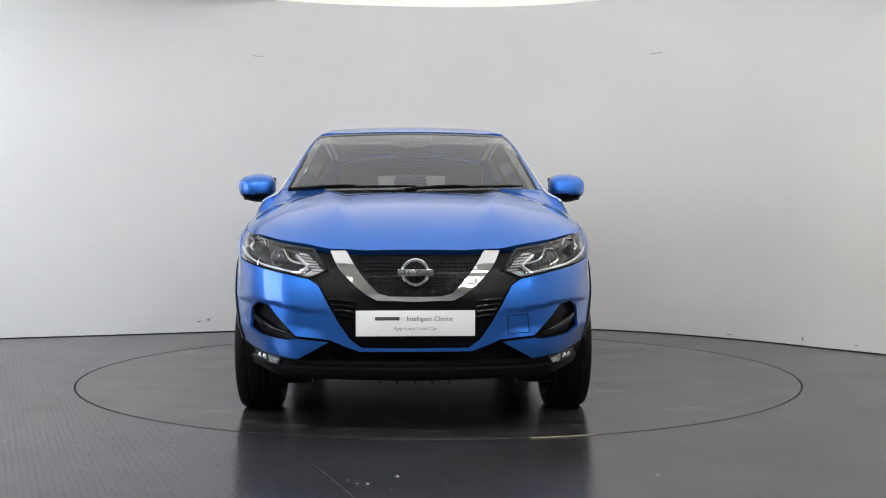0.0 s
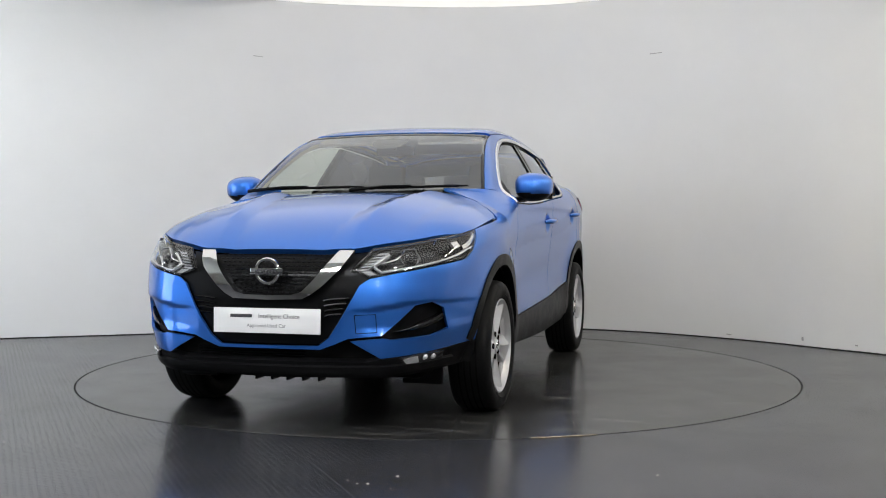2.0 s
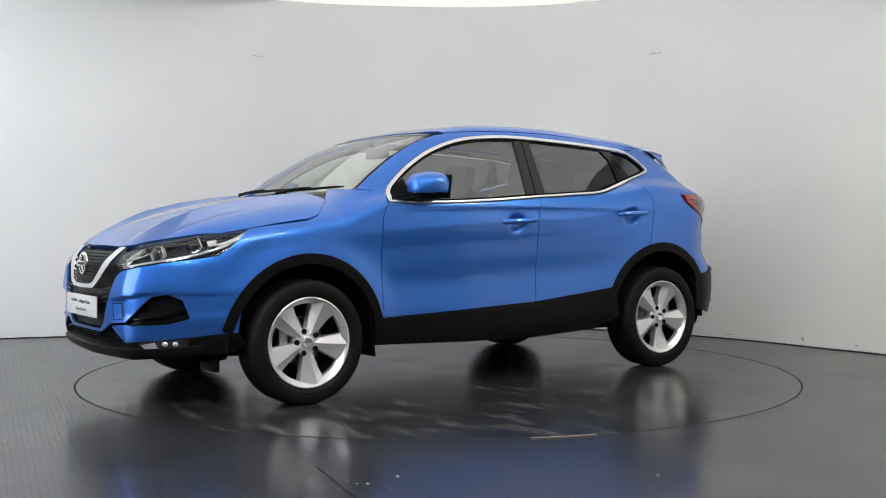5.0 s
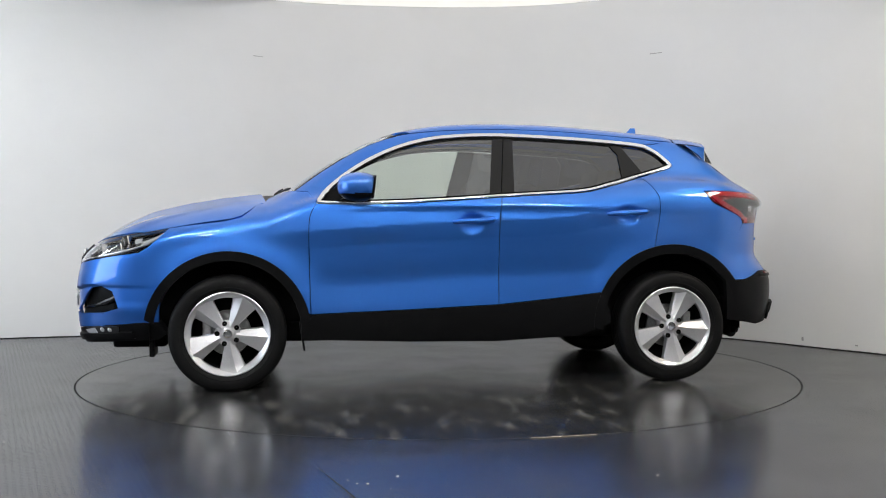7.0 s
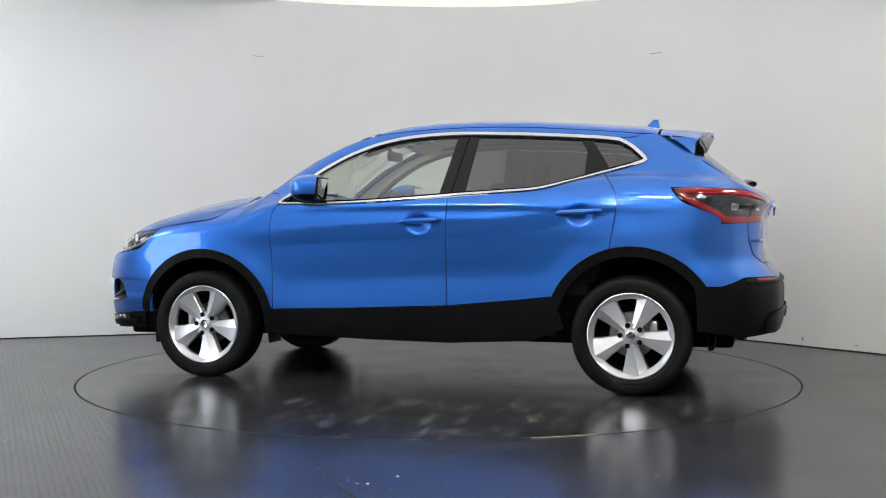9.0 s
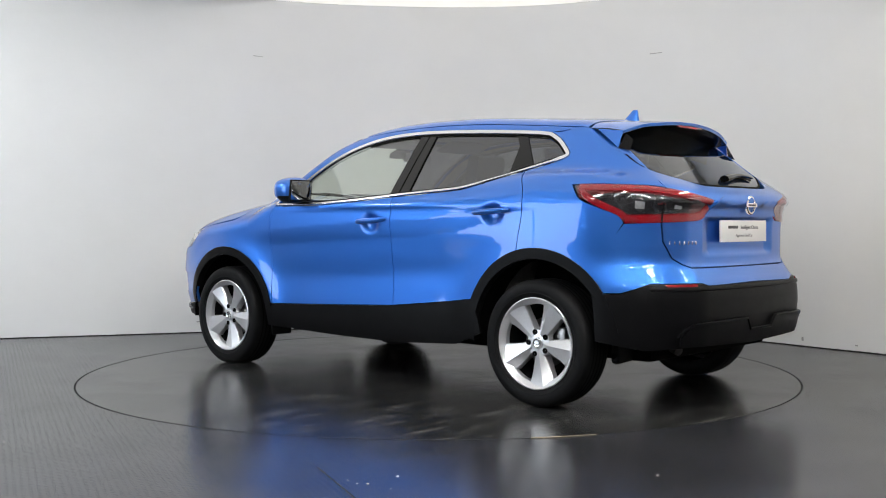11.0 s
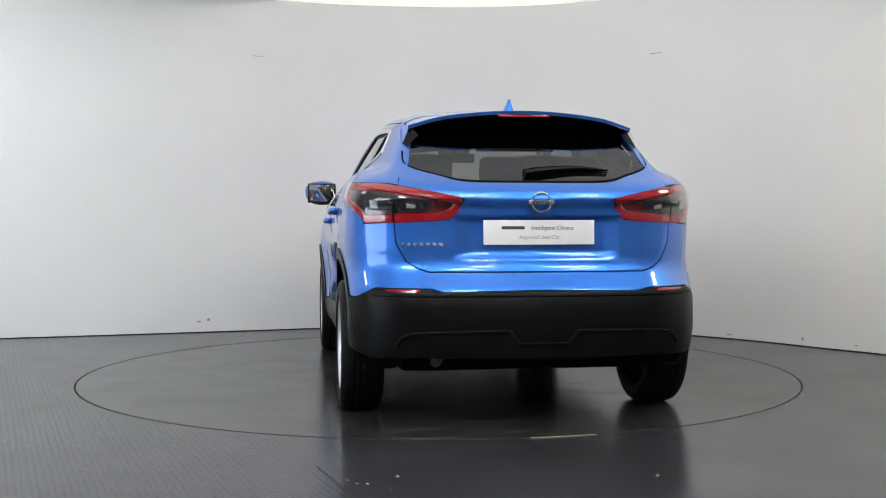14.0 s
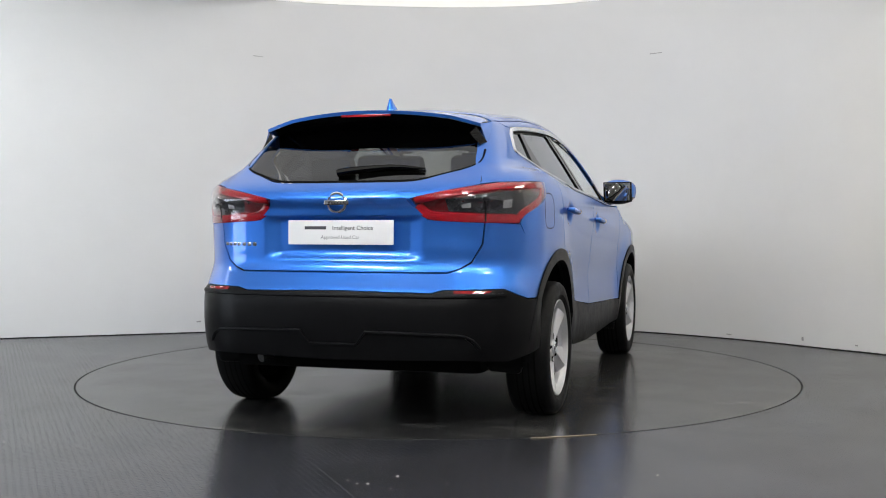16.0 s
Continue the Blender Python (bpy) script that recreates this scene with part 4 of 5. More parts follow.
def build_headlight(car, s):
    h = new("headlight")
    h.parent = car
    tagged(h, "clear swept-back headlight with a bright angular light line")
    panel("housing", HEADLIGHT, NOSE, LAMP_GREY, h, s=s, off=-0.045, step=0.04, thick=0.0)
    panel("bezel", [(1.09, 0.928), (0.849, 0.898), (0.654, 0.868), (0.484, 0.843), (0.46, 0.820), (0.66, 0.850), (0.86, 0.880), (1.02, 0.908)], NOSE, BLACK_GLOSS, h, s=s, off=-0.020, step=0.04)
    # the pale ribbed arrow towards the grille
    panel("ribbed_corner", [(0.500, 0.836), (0.445, 0.800), (0.392, 0.753), (0.448, 0.726), (0.475, 0.731), (0.447, 0.760), (0.490, 0.800), (0.545, 0.838)], NOSE, PALE_LENS, h, s=s, off=-0.016, step=0.03, label="pale ribbed clear corner")
    for k in range(6):
        z = 0.748 + 0.014 * k
        a0 = float(np.interp(z, [0.740, 0.753, 0.800, 0.836], [0.415, 0.395, 0.447, 0.505]))
        ribbon("rib", [(a0, z), (a0 + 0.045, z + 0.006)], 0.004, NOSE, LAMP_GREY, h, None, s, 0.003, -0.016)
    for a, z, r in ((0.80, 0.846, 0.040), (0.625, 0.803, 0.038)):
        p = NOSE(np.array([a]), np.array([z]), 1)[0]
        n = slope(field_body, p[None])[0]
        n = np.array([n[0] * 0.6, abs(n[1]), n[2] * 0.1])
        n /= np.linalg.norm(n)
        c = p - 0.046 * n
        turn = Vector((s * n[0], n[1], n[2])).to_track_quat("Z", "Y").to_matrix().to_4x4()
        m = Matrix.Translation((s * c[0], c[1], c[2])) @ turn
        # a six-sided bright frame round each lens
        bm = revolve([(r * 1.16, -0.01), (r * 1.28, 0.014), (r * 1.22, 0.019), (r * 1.08, 0.010), (r * 1.02, -0.01)], 6, "Z")
        bmesh.ops.transform(bm, matrix=m, verts=bm.verts)
        part("lens_ring", bm, CHROME if a > 0.7 else WHITE_LENS, h, "chrome six-sided ring", angle=20)
        bm = revolve([(r, -0.006), (r * 0.92, 0.010), (r * 0.7, 0.020), (r * 0.35, 0.027), (0.0005, 0.029)], 36, "Z")
        bmesh.ops.transform(bm, matrix=m, verts=bm.verts)
        part("projector_lens", bm, BLACK_GLOSS if a > 0.7 else SMOKE, h, "dark projector lens")
    # bright blades: along the foot, up into the arrow's point, and behind the outer lens
    drl = curve([(0.99, 0.850), (0.88, 0.815), (0.72, 0.780), (0.58, 0.756), (0.505, 0.742)], 4) + [(0.495, 0.742), (0.470, 0.765), (0.468, 0.775), (0.540, 0.822)]
    ribbon("light_line", drl, 0.011, NOSE, WHITE_LENS, h, None, s, 0.014, -0.020, False, "bright white angular light line")
    ribbon("light_line", curve([(1.065, 0.918), (1.02, 0.888), (0.975, 0.866), (0.93, 0.852)], 4), 0.026, NOSE, WHITE_LENS, h, None, s, 0.010, -0.026)
    panel("inner_blade", [(0.915, 0.892), (0.865, 0.884), (0.885, 0.850), (0.930, 0.858)], NOSE, WHITE_LENS, h, s=s, off=-0.024, step=0.03)
    ribbon("inner_fin", [(0.50, 0.790), (0.56, 0.806), (0.585, 0.822)], 0.006, NOSE, CHROME, h, None, s, 0.008, -0.028)
    lens = panel("lens", HEADLIGHT, NOSE, CLEAR, h, s=s, off=-0.001, step=0.03, thick=0.03, label="clear outer lens")
    lens.visible_shadow = False
    ribbon("lens_edge", [tuple(p) for p in inset(HEADLIGHT, 0.004)], 0.007, NOSE, BLACK_GLOSS, h, None, s, 0.001, -0.004, True)


def build_tail_lamp(car, s):
    t = new("tail_lamp")
    t.parent = car
    tagged(t, "red boomerang tail lamp with a smoked clear middle")
    panel("housing", TAIL_LAMP, TAIL, DARK_RED, t, s=s, off=-0.006, step=0.04, thick=0.02)
    ring = curve([(0.335, 1.062), (0.472, 1.094), (0.664, 1.127), (0.80, 1.135), (0.97, 1.142)], 4)
    ribbon("upper_light", ring, 0.036, TAIL, RED, t, None, s, 0.008, -0.004, False, "glossy red light bar")
    low = curve([(0.345, 1.040), (0.395, 0.995), (0.50, 0.985), (0.62, 0.980), (0.775, 0.978)], 4)
    ribbon("lower_light", low, 0.044, TAIL, RED, t, None, s, 0.008, -0.004, False, "glossy red light bar")
    end = curve([(0.965, 1.130), (0.925, 1.080), (0.855, 1.040), (0.795, 1.008), (0.775, 0.985)], 4)
    ribbon("outer_light", end, 0.034, TAIL, RED, t, None, s, 0.007, -0.004, False, "glossy red light bar")
    mid = [(0.45, 1.066), (0.664, 1.106), (0.80, 1.114), (0.925, 1.105), (0.86, 1.050), (0.79, 1.020), (0.765, 1.000), (0.60, 1.004), (0.47, 1.010)]
    panel("clear_middle", mid, TAIL, SMOKE, t, s=s, off=-0.003, step=0.03, label="smoked clear lens")
    panel("reversing_light", [(0.69, 1.065), (0.735, 1.072), (0.735, 1.030), (0.69, 1.026)], TAIL, WHITE_LENS, t, s=s, off=0.001, step=0.03)
    panel("reversing_light", [(0.515, 1.043), (0.555, 1.052), (0.56, 1.028), (0.52, 1.025)], TAIL, WHITE_LENS, t, s=s, off=0.001, step=0.03)
    ribbon("lamp_gap", [(0.600, 1.128), (0.612, 1.05), (0.616, 0.968)], 0.008, TAIL, DARK, t, None, s, 0.001, 0.006)
    lens = panel("lens", TAIL_LAMP, TAIL, CLEAR, t, s=s, off=0.008, step=0.03, thick=0.014)
    lens.visible_shadow = False


def build_front(car):
    grille_edge = [(0.474, 0.848), (0.425, 0.805), (0.372, 0.752), (0.446, 0.712), (0.405, 0.683), (0.321, 0.521), (0.276, 0.446), (0.230, 0.408)]
    blue = [(0.0, 0.406), (0.230, 0.408), (0.276, 0.446), (0.321, 0.521), (0.405, 0.683), (0.446, 0.712), (0.565, 0.738), (0.757, 0.770), (0.931, 0.795),
            (0.955, 0.775), (1.085, 0.655), (1.072, 0.60), (1.05, 0.52), (1.030, 0.40), (0.90, 0.392), (0.814, 0.383), (0.489, 0.352), (0.363, 0.431),
            (0.495, 0.448), (0.535, 0.441), (0.713, 0.450), (0.805, 0.478), (0.775, 0.572), (0.712, 0.600), (0.635, 0.588), (0.555, 0.510), (0.495, 0.456),
            (0.36, 0.440), (0.30, 0.412), (0.24, 0.388), (0.0, 0.388)]
    panel("front_bumper", both(blue), NOSE, PAINT, car, step=0.015)
    surround = [(0.0, 0.833), (0.338, 0.833)] + grille_edge + [(0.0, 0.406)]
    g = panel("grille", both(surround), NOSE, GRILLE_BLACK, car, off=-0.024, step=0.04, gap=0.003, label="gloss black grille with a dark mesh")
    v_out = [(0.392, 0.829), (0.328, 0.752), (0.250, 0.674), (0.203, 0.638), (0.163, 0.617), (0.0, 0.612)]
    v_in = [(0.0, 0.633), (0.11, 0.635), (0.158, 0.648), (0.200, 0.690), (0.246, 0.744), (0.312, 0.818), (0.326, 0.829)]
    outline = [(0.0, 0.612)] + list(reversed(v_out))[1:] + list(reversed(v_in))[:-1] + [(0.0, 0.633)]
    panel("chrome_v", both(outline), NOSE, CHROME, g, off=0.010, step=0.03, gap=0, thick=0.012, label="broad chrome V-shaped bar")
    # mesh: short staggered bars in rows, and louvres beside the plate
    bm = bmesh.new()
    for r in range(11):
        z = 0.648 + r * 0.0165
        reach = float(np.interp(z, [0.633, 0.648, 0.69, 0.744, 0.833], [0.10, 0.15, 0.192, 0.235, 0.315]))
        a = -reach + (0.012 if r % 2 else 0.0)
        while a < reach - 0.02:
            p = NOSE(np.array([a, a + 0.016]), np.array([z, z]))
            for sgn, b in ((1, tube([p[0] + (0, -0.006, 0), p[0] + (0.004, -0.001, 0.001), p[1] + (-0.004, -0.001, 0.001), p[1] + (0, -0.006, 0)], [0.0028, 0.0035, 0.0035, 0.0028], 5)),):
                me = bpy.data.meshes.new("tmp")
                b.to_mesh(me)
                b.free()
                bm.from_mesh(me)
                bpy.data.meshes.remove(me)
            a += 0.0265
    tagged(part("mesh", bm, GRILLE_BLACK, g, "dark woven-look grille mesh"), kind="stuff")
    for s in (1, -1):
        for k in range(4):
            z = 0.625 - 0.024 * k
            a0 = float(np.interp(z, [0.52, 0.683], [0.325, 0.400])) - 0.012
            ribbon("louvre", [(a0 - 0.105 + 0.012 * k, z - 0.012), (a0 - 0.05, z - 0.004), (a0, z)], 0.010, NOSE, BLACK_GLOSS, g, None, s, 0.014, -0.019)
    lower = [(0.0, 0.336), (0.43, 0.338), (0.489, 0.352), (0.814, 0.383), (0.90, 0.392), (1.03, 0.40), (1.06, 0.33), (1.0, 0.295), (0.84, 0.285), (0.5, 0.262), (0.0, 0.252)]
    panel("lower_bumper", both(lower), NOSE, BLACK_PLASTIC, car, off=0.0, step=0.03, thick=0.05, label="grained black lower bumper with a rounded lip")
    ribbon("bumper_lip", curve([(-0.86, 0.325), (-0.545, 0.305), (-0.32, 0.297), (0, 0.295), (0.32, 0.297), (0.545, 0.305), (0.86, 0.325)], 6), 0.045, NOSE, BLACK_PLASTIC, car, None, 1, 0.016, -0.002)
    intake = [(0.0, 0.388), (0.24, 0.388), (0.30, 0.412), (0.363, 0.431), (0.489, 0.352), (0.43, 0.334), (0.0, 0.332)]
    i = panel("lower_intake", both(intake), NOSE, DARK, car, off=-0.045, step=0.04, gap=-0.004, thick=0.0, label="dark lower air intake")
    for z in (0.350, 0.366, 0.382):
        ribbon("intake_slat", [(a, z) for a in np.linspace(-0.16, 0.36, 12)], 0.006, NOSE, BLACK_GLOSS, i, None, 1, 0.012, -0.044)
    panel("inner_shell", both([(0.0, 0.80), (0.45, 0.80), (0.9, 0.80), (1.05, 0.62), (0.98, 0.30), (0.0, 0.27)]), NOSE, DARK, car, off=-0.075, step=0.08, thick=0.0)
    # badge: a ring with a bar across
    b = new("badge_front")
    b.parent = car
    b.matrix_basis = pose(0, 2.232, 0.742, 0, 0, 0)
    bm = revolve([(0.063, -0.004), (0.063, 0.006), (0.058, 0.011), (0.049, 0.011), (0.046, 0.004), (0.046, -0.004)], 48, "Y")
    part("ring", bm, CHROME, b)
    part("bar", rbox((0.158, 0.012, 0.030), (0, 0.010, 0), 0.003), CHROME, b)
    for k in range(6):
        part("mark", rbox((0.012, 0.002, 0.013), (-0.047 + k * 0.0188, 0.0165, 0), 0.0005), INK, b)
    ws = both([(0.0, 1.136), (0.40, 1.132), (0.708, 1.130), (0.666, 1.25), (0.631, 1.35), (0.578, 1.495), (0.40, 1.508), (0.0, 1.516)])
    panel("windscreen", ws, CABIN_AHEAD, SCREEN, car, field_cabin, 1, -0.003, 0.005, 0.05, label="clear windscreen with a faint green tint").visible_shadow = False
    edge = [(0.696, 1.15), (0.660, 1.25), (0.625, 1.35), (0.573, 1.488)]
    for s in (1, -1):
        ribbon("screen_edge", edge, 0.014, CABIN_AHEAD, BLACK_GLOSS, car, field_cabin, s, 0.002, -0.003)
    ribbon("screen_header", [(a, 1.508 - 0.05 * a * a) for a in np.linspace(-0.565, 0.565, 15)], 0.016, CABIN_AHEAD, BLACK_GLOSS, car, field_cabin, 1, 0.002, -0.003)
    panel("sensor_housing", [(-0.11, 1.455), (-0.06, 1.425), (0.06, 1.425), (0.11, 1.455), (0.11, 1.50), (-0.11, 1.50)], CABIN_AHEAD, DASH, car, field_cabin, 1, -0.02, 0.0, 0.05)
    st = panel("sticker", [(-0.60, 1.452), (-0.515, 1.458), (-0.52, 1.474), (-0.595, 1.468)], CABIN_AHEAD, DARK_RED, car, field_cabin, 1, -0.009, 0.0, 0.05, 0.0, label="small red windscreen sticker")
    # bonnet, cowl, wipers
    hood = [(0.0, 2.118), (0.32, 2.112), (0.45, 2.078), (0.62, 1.99), (0.735, 1.855), (0.79, 1.769), (0.824, 1.647), (0.836, 1.53), (0.843, 1.30), (0.825, 1.238), (0.765, 1.182), (0.715, 1.152), (0.69, 1.105), (0.45, 1.135), (0.0, 1.17)]
    panel("bonnet", both(curve(hood[:9], 3) + hood[9:]), LOWER_ABOVE, PAINT, car, field_lower, step=0.025, thick=0.03)
    cowl = both([(0.0, 1.168), (0.45, 1.133), (0.70, 1.10), (0.735, 0.90), (0.4, 0.96), (0.0, 0.99)])
    panel("cowl", cowl, LOWER_ABOVE, BLACK_PLASTIC, car, field_lower, off=-0.012, step=0.05, thick=0.0, label="black plastic scuttle")
    for x0, x1, z0, z1 in ((0.66, -0.02, 1.137, 1.150), (0.02, -0.62, 1.135, 1.152)):
        xs = np.linspace(x0, x1, 9)
        pts = CABIN_AHEAD(xs, np.linspace(z0 + 0.012, z1 + 0.01, 9)) + np.array([0, 0.012, 0.006])
        w = new("wiper")
        w.parent = car
        part("blade", tube([tuple(p) for p in pts], [0.004] + [0.008] * 7 + [0.004], 6), BLACK_PLASTIC, w)
        part("arm", tube([tuple(pts[0] + (0.03, 0.03, -0.01)), tuple(pts[2] + (0, 0.012, 0.008)), tuple(pts[4] + (0, 0.006, 0.010))], [0.012, 0.007, 0.005], 6), BLACK_PLASTIC, w)
    ribbon("tow_cover_gap", [(-0.385, 0.548), (-0.47, 0.552), (-0.475, 0.472), (-0.392, 0.466)], 0.004, NOSE, DARK, car, None, 1, 0.0006, 0.0, True, "thin dark gap round the towing-eye cover")
    build_plate(car, 1)


def build_plate(car, way):
    """A white display plate; way 1 at the front, -1 at the back."""
    p = new("display_plate")
    p.parent = car
    tagged(p, "white display plate with grey lettering")
    p.matrix_basis = pose(0, 2.246, 0.518, 90, 0, 180) if way == 1 else pose(0, -2.046, 0.917, 90 - 1, 0, 0)
    part("plate", rbox((0.526, 0.114, 0.008), (0, 0, 0), 0.003), PLATE, p)
    part("brand_bar", rbox((0.108, 0.015, 0.001), (-0.124, 0.021, 0.0045), 0.0003), INK, p, "dark bar in place of a word")
    lettering("lettering", "Intelligent Choice", 0.0285, INK, p, pose(0.0625, 0.020, 0.0044), "dark grey lettering")
    lettering("lettering", "Approved Used Car", 0.0235, PALE_INK, p, pose(0, -0.023, 0.0044), "mid grey lettering")


def build_rear(car):
    hatch = curve([(0.0, 1.149), (0.17, 1.149), (0.335, 1.154), (0.455, 1.185), (0.56, 1.212), (0.638, 1.240)], 4) + [(0.645, 1.228), (0.595, 1.134), (0.472, 1.110), (0.317, 1.072), (0.388, 0.976), (0.614, 0.964), (0.606, 0.867), (0.561, 0.783), (0.51, 0.752), (0.462, 0.735), (0.0, 0.735)]
    panel("tailgate", both(hatch), TAIL, PAINT, car, step=0.02)
    strip = both([(0.0, 1.104), (0.239, 1.099), (0.300, 1.073), (0.375, 0.995), (0.0, 0.997)])
    panel("tailgate_trim", strip, TAIL, PAINT, car, off=0.010, step=0.03, label="raised blue strip above the plate")
    low = [(0.0, 0.733), (0.462, 0.733), (0.51, 0.750), (0.563, 0.781), (0.608, 0.866), (0.616, 0.963), (0.78, 0.957), (0.86, 0.83), (0.948, 0.700), (0.935, 0.66), (0.915, 0.610), (0.80, 0.612), (0.745, 0.632), (0.678, 0.661), (0.442, 0.660), (0.394, 0.645), (0.0, 0.653)]
    panel("rear_bumper", both(low), TAIL, PAINT, car, step=0.025)
    clad = [(0.0, 0.651), (0.394, 0.643), (0.442, 0.658), (0.678, 0.659), (0.745, 0.630), (0.80, 0.610), (0.915, 0.608), (0.905, 0.50), (0.90, 0.37), (0.70, 0.33), (0.485, 0.345), (0.0, 0.332)]
    panel("rear_cladding", both(clad), TAIL, BLACK_PLASTIC, car, off=0.006, step=0.03, thick=0.04, label="grained black lower rear bumper")
    diff = [(0.0, 0.412), (0.103, 0.412), (0.138, 0.474), (0.508, 0.458), (0.56, 0.405), (0.56, 0.352), (0.0, 0.345)]
    panel("diffuser", both(diff), TAIL, BLACK_PLASTIC, car, off=0.020, step=0.03, thick=0.02, label="black raised skid panel")
    ribbon("skid_edge", curve([(-0.57, 0.40), (-0.51, 0.458), (-0.33, 0.468), (-0.14, 0.472)], 3) + [(-0.10, 0.414), (0.10, 0.414)] + curve([(0.14, 0.472), (0.33, 0.468), (0.51, 0.458), (0.57, 0.40)], 3), 0.012, TAIL, BLACK_PLASTIC, car, None, 1, 0.012, 0.014)
    ribbon("bumper_step", [(a, 0.632) for a in np.linspace(-0.68, 0.68, 40)], 0.022, TAIL, BLACK_PLASTIC, car, None, 1, 0.010, 0.004)
    for s in (1, -1):
        panel("reflector", [(0.626, 0.653), (0.476, 0.655), (0.474, 0.634), (0.60, 0.632)], TAIL, RED, car, s=s, off=0.012, step=0.03, label="red rear reflector")
    panel("inner_shell", both([(0.0, 1.12), (0.5, 1.12), (0.75, 0.9), (0.85, 0.40), (0.0, 0.36)]), TAIL, DARK, car, off=-0.03, step=0.08, thick=0.0)
    pane = both(curve([(0.0, 1.152), (0.18, 1.152), (0.35, 1.159), (0.47, 1.190), (0.56, 1.218), (0.607, 1.250), (0.603, 1.30), (0.585, 1.345), (0.545, 1.43)], 4) + [(0.0, 1.46)])
    panel("rear_window", pane, CABIN_BEHIND, REAR_TINT, car, field_cabin, 1, -0.002, 0.005, 0.05, label="dark tinted rear window").visible_shadow = False
    ribbon("window_seal", [(x, z + 0.003) for x, z in curve([(0.600, 1.31), (0.603, 1.250), (0.56, 1.218), (0.47, 1.190), (0.35, 1.159), (0.18, 1.152), (0.0, 1.152), (-0.18, 1.152), (-0.35, 1.159), (-0.47, 1.190), (-0.56, 1.218), (-0.603, 1.250), (-0.600, 1.31)], 4)], 0.010, CABIN_BEHIND, DARK, car, field_cabin, 1, 0.002, -0.002)
    # roof, spoiler, fin
    ys = np.linspace(0.0, 0.575, 6)
    front = [(u, CABIN_AHEAD(np.array([u]), np.array([1.516 - 0.05 * u * u + 0.006]))[0][1]) for u in ys]
    panel("roof", both(front + [(0.575, 0.1), (0.575, -1.3), (0.565, -1.44), (0.0, -1.45)]), CABIN_ABOVE, PAINT, car, field_cabin, step=0.05)
    panel("headlining", both([(0.0, 0.25), (0.55, 0.18), (0.55, -1.35), (0.0, -1.45)]), CABIN_ABOVE, LINING, car, field_cabin, off=-0.035, step=0.1, thick=0.0, label="pale grey headlining")
    us = np.linspace(-0.565, 0.565, 31)
    top = CABIN_ABOVE(us, np.full(31, -1.452))
    rows = []
    for t in np.linspace(0, 1, 6):
        rows.append([(u, p[1] + t * ((-1.725 + 0.22 * u * u) - p[1]), p[2] + t * ((1.512 - 0.18 * u * u - 0.10 * max(abs(u) - 0.42, 0) ** 1.0) - p[2]) + 0.006 * math.sin(math.pi * t)) for u, p in zip(us, top)])
    lip = [(u, y + 0.004, z - 0.016) for u, y, z in rows[-1]]
    under = [(u * 0.985, -1.575 + 0.10 * u * u, 1.435 - 0.10 * u * u) for u in us]
    sp = new("roof_spoiler")
    sp.parent = car
    part("wing", grid(rows + [lip]), PAINT, sp)
    part("underside", grid([[(x, y + 0.001, z - 0.001) for x, y, z in lip], under, [(x, y + 0.02, z - 0.095) for x, y, z in under]]), BLACK_GLOSS, sp, "gloss black underside")
    for s in (1, -1):
        a, b, c = rows[0][-1], rows[-1][-1], under[-1]
        bm = bmesh.new()
        vs = [bm.verts.new((s * x, y, z)) for x, y, z in (a, b, (b[0], b[1] + 0.004, b[2] - 0.016), (0.592, -1.640, 1.352), (0.600, -1.595, 1.395), (0.585, -1.51, 1.455))]
        bm.faces.new(vs)
        part("end_plate", bm, PAINT, sp)
        q = [(0.545, -1.66, 1.425), (0.596, -1.645, 1.350), (0.575, -1.70, 1.335), (0.52, -1.69, 1.39)]
        bm = bmesh.new()
        bm.faces.new([bm.verts.new((s * x, y, z)) for x, y, z in q])
        bmesh.ops.solidify(bm, geom=bm.faces[:], thickness=0.01)
        part("side_fin", bm, BLACK_GLOSS, sp)
    part("brake_light", rbox((0.26, 0.012, 0.012), (0, -1.722, 1.487), 0.003), RED, sp, "slim red high brake light")
    base_z = 1.528
    rows = []
    for h in np.linspace(0, 1, 8):
        y0, y1 = -1.235 - 0.12 * h**0.6, -1.40 + 0.012 * h
        ring = []
        for a in np.linspace(0, 2 * math.pi, 20, endpoint=False):
            wd = 0.034 * (1 - h) ** 1.1 + 0.005
            ring.append((wd * math.sin(a), (y0 + y1) / 2 + (y0 - y1) / 2 * math.cos(a), base_z + 0.080 * h))
        rows.append(ring + ring[:1])
    bm = grid(rows)
    bmesh.ops.remove_doubles(bm, verts=bm.verts[:], dist=1e-5)
    bmesh.ops.holes_fill(bm, edges=bm.edges[:])
    part("roof_aerial", bm, PAINT, car, "blue shark-fin aerial")
    # wiper, badge, model marks, tow eye, exhaust
    w = new("rear_wiper")
    w.parent = car
    xs = np.linspace(-0.05, 0.37, 8)
    pts = CABIN_BEHIND(xs, np.array([1.196, 1.205, 1.212, 1.218, 1.222, 1.222, 1.218, 1.212])) + np.array([0, -0.022, 0.0])
    part("arm", tube([tuple(p) for p in pts], [0.026, 0.028, 0.024, 0.021, 0.018, 0.015, 0.011, 0.006], 8, True, 0.7), BLACK_GLOSS, w)
    part("blade", tube([tuple(p + (0, 0.012, -0.012)) for p in pts[2:]], 0.007, 6), BLACK_PLASTIC, w)
    b = new("badge_rear")
    b.parent = car
    b.matrix_basis = pose(0, -2.082, 1.054)
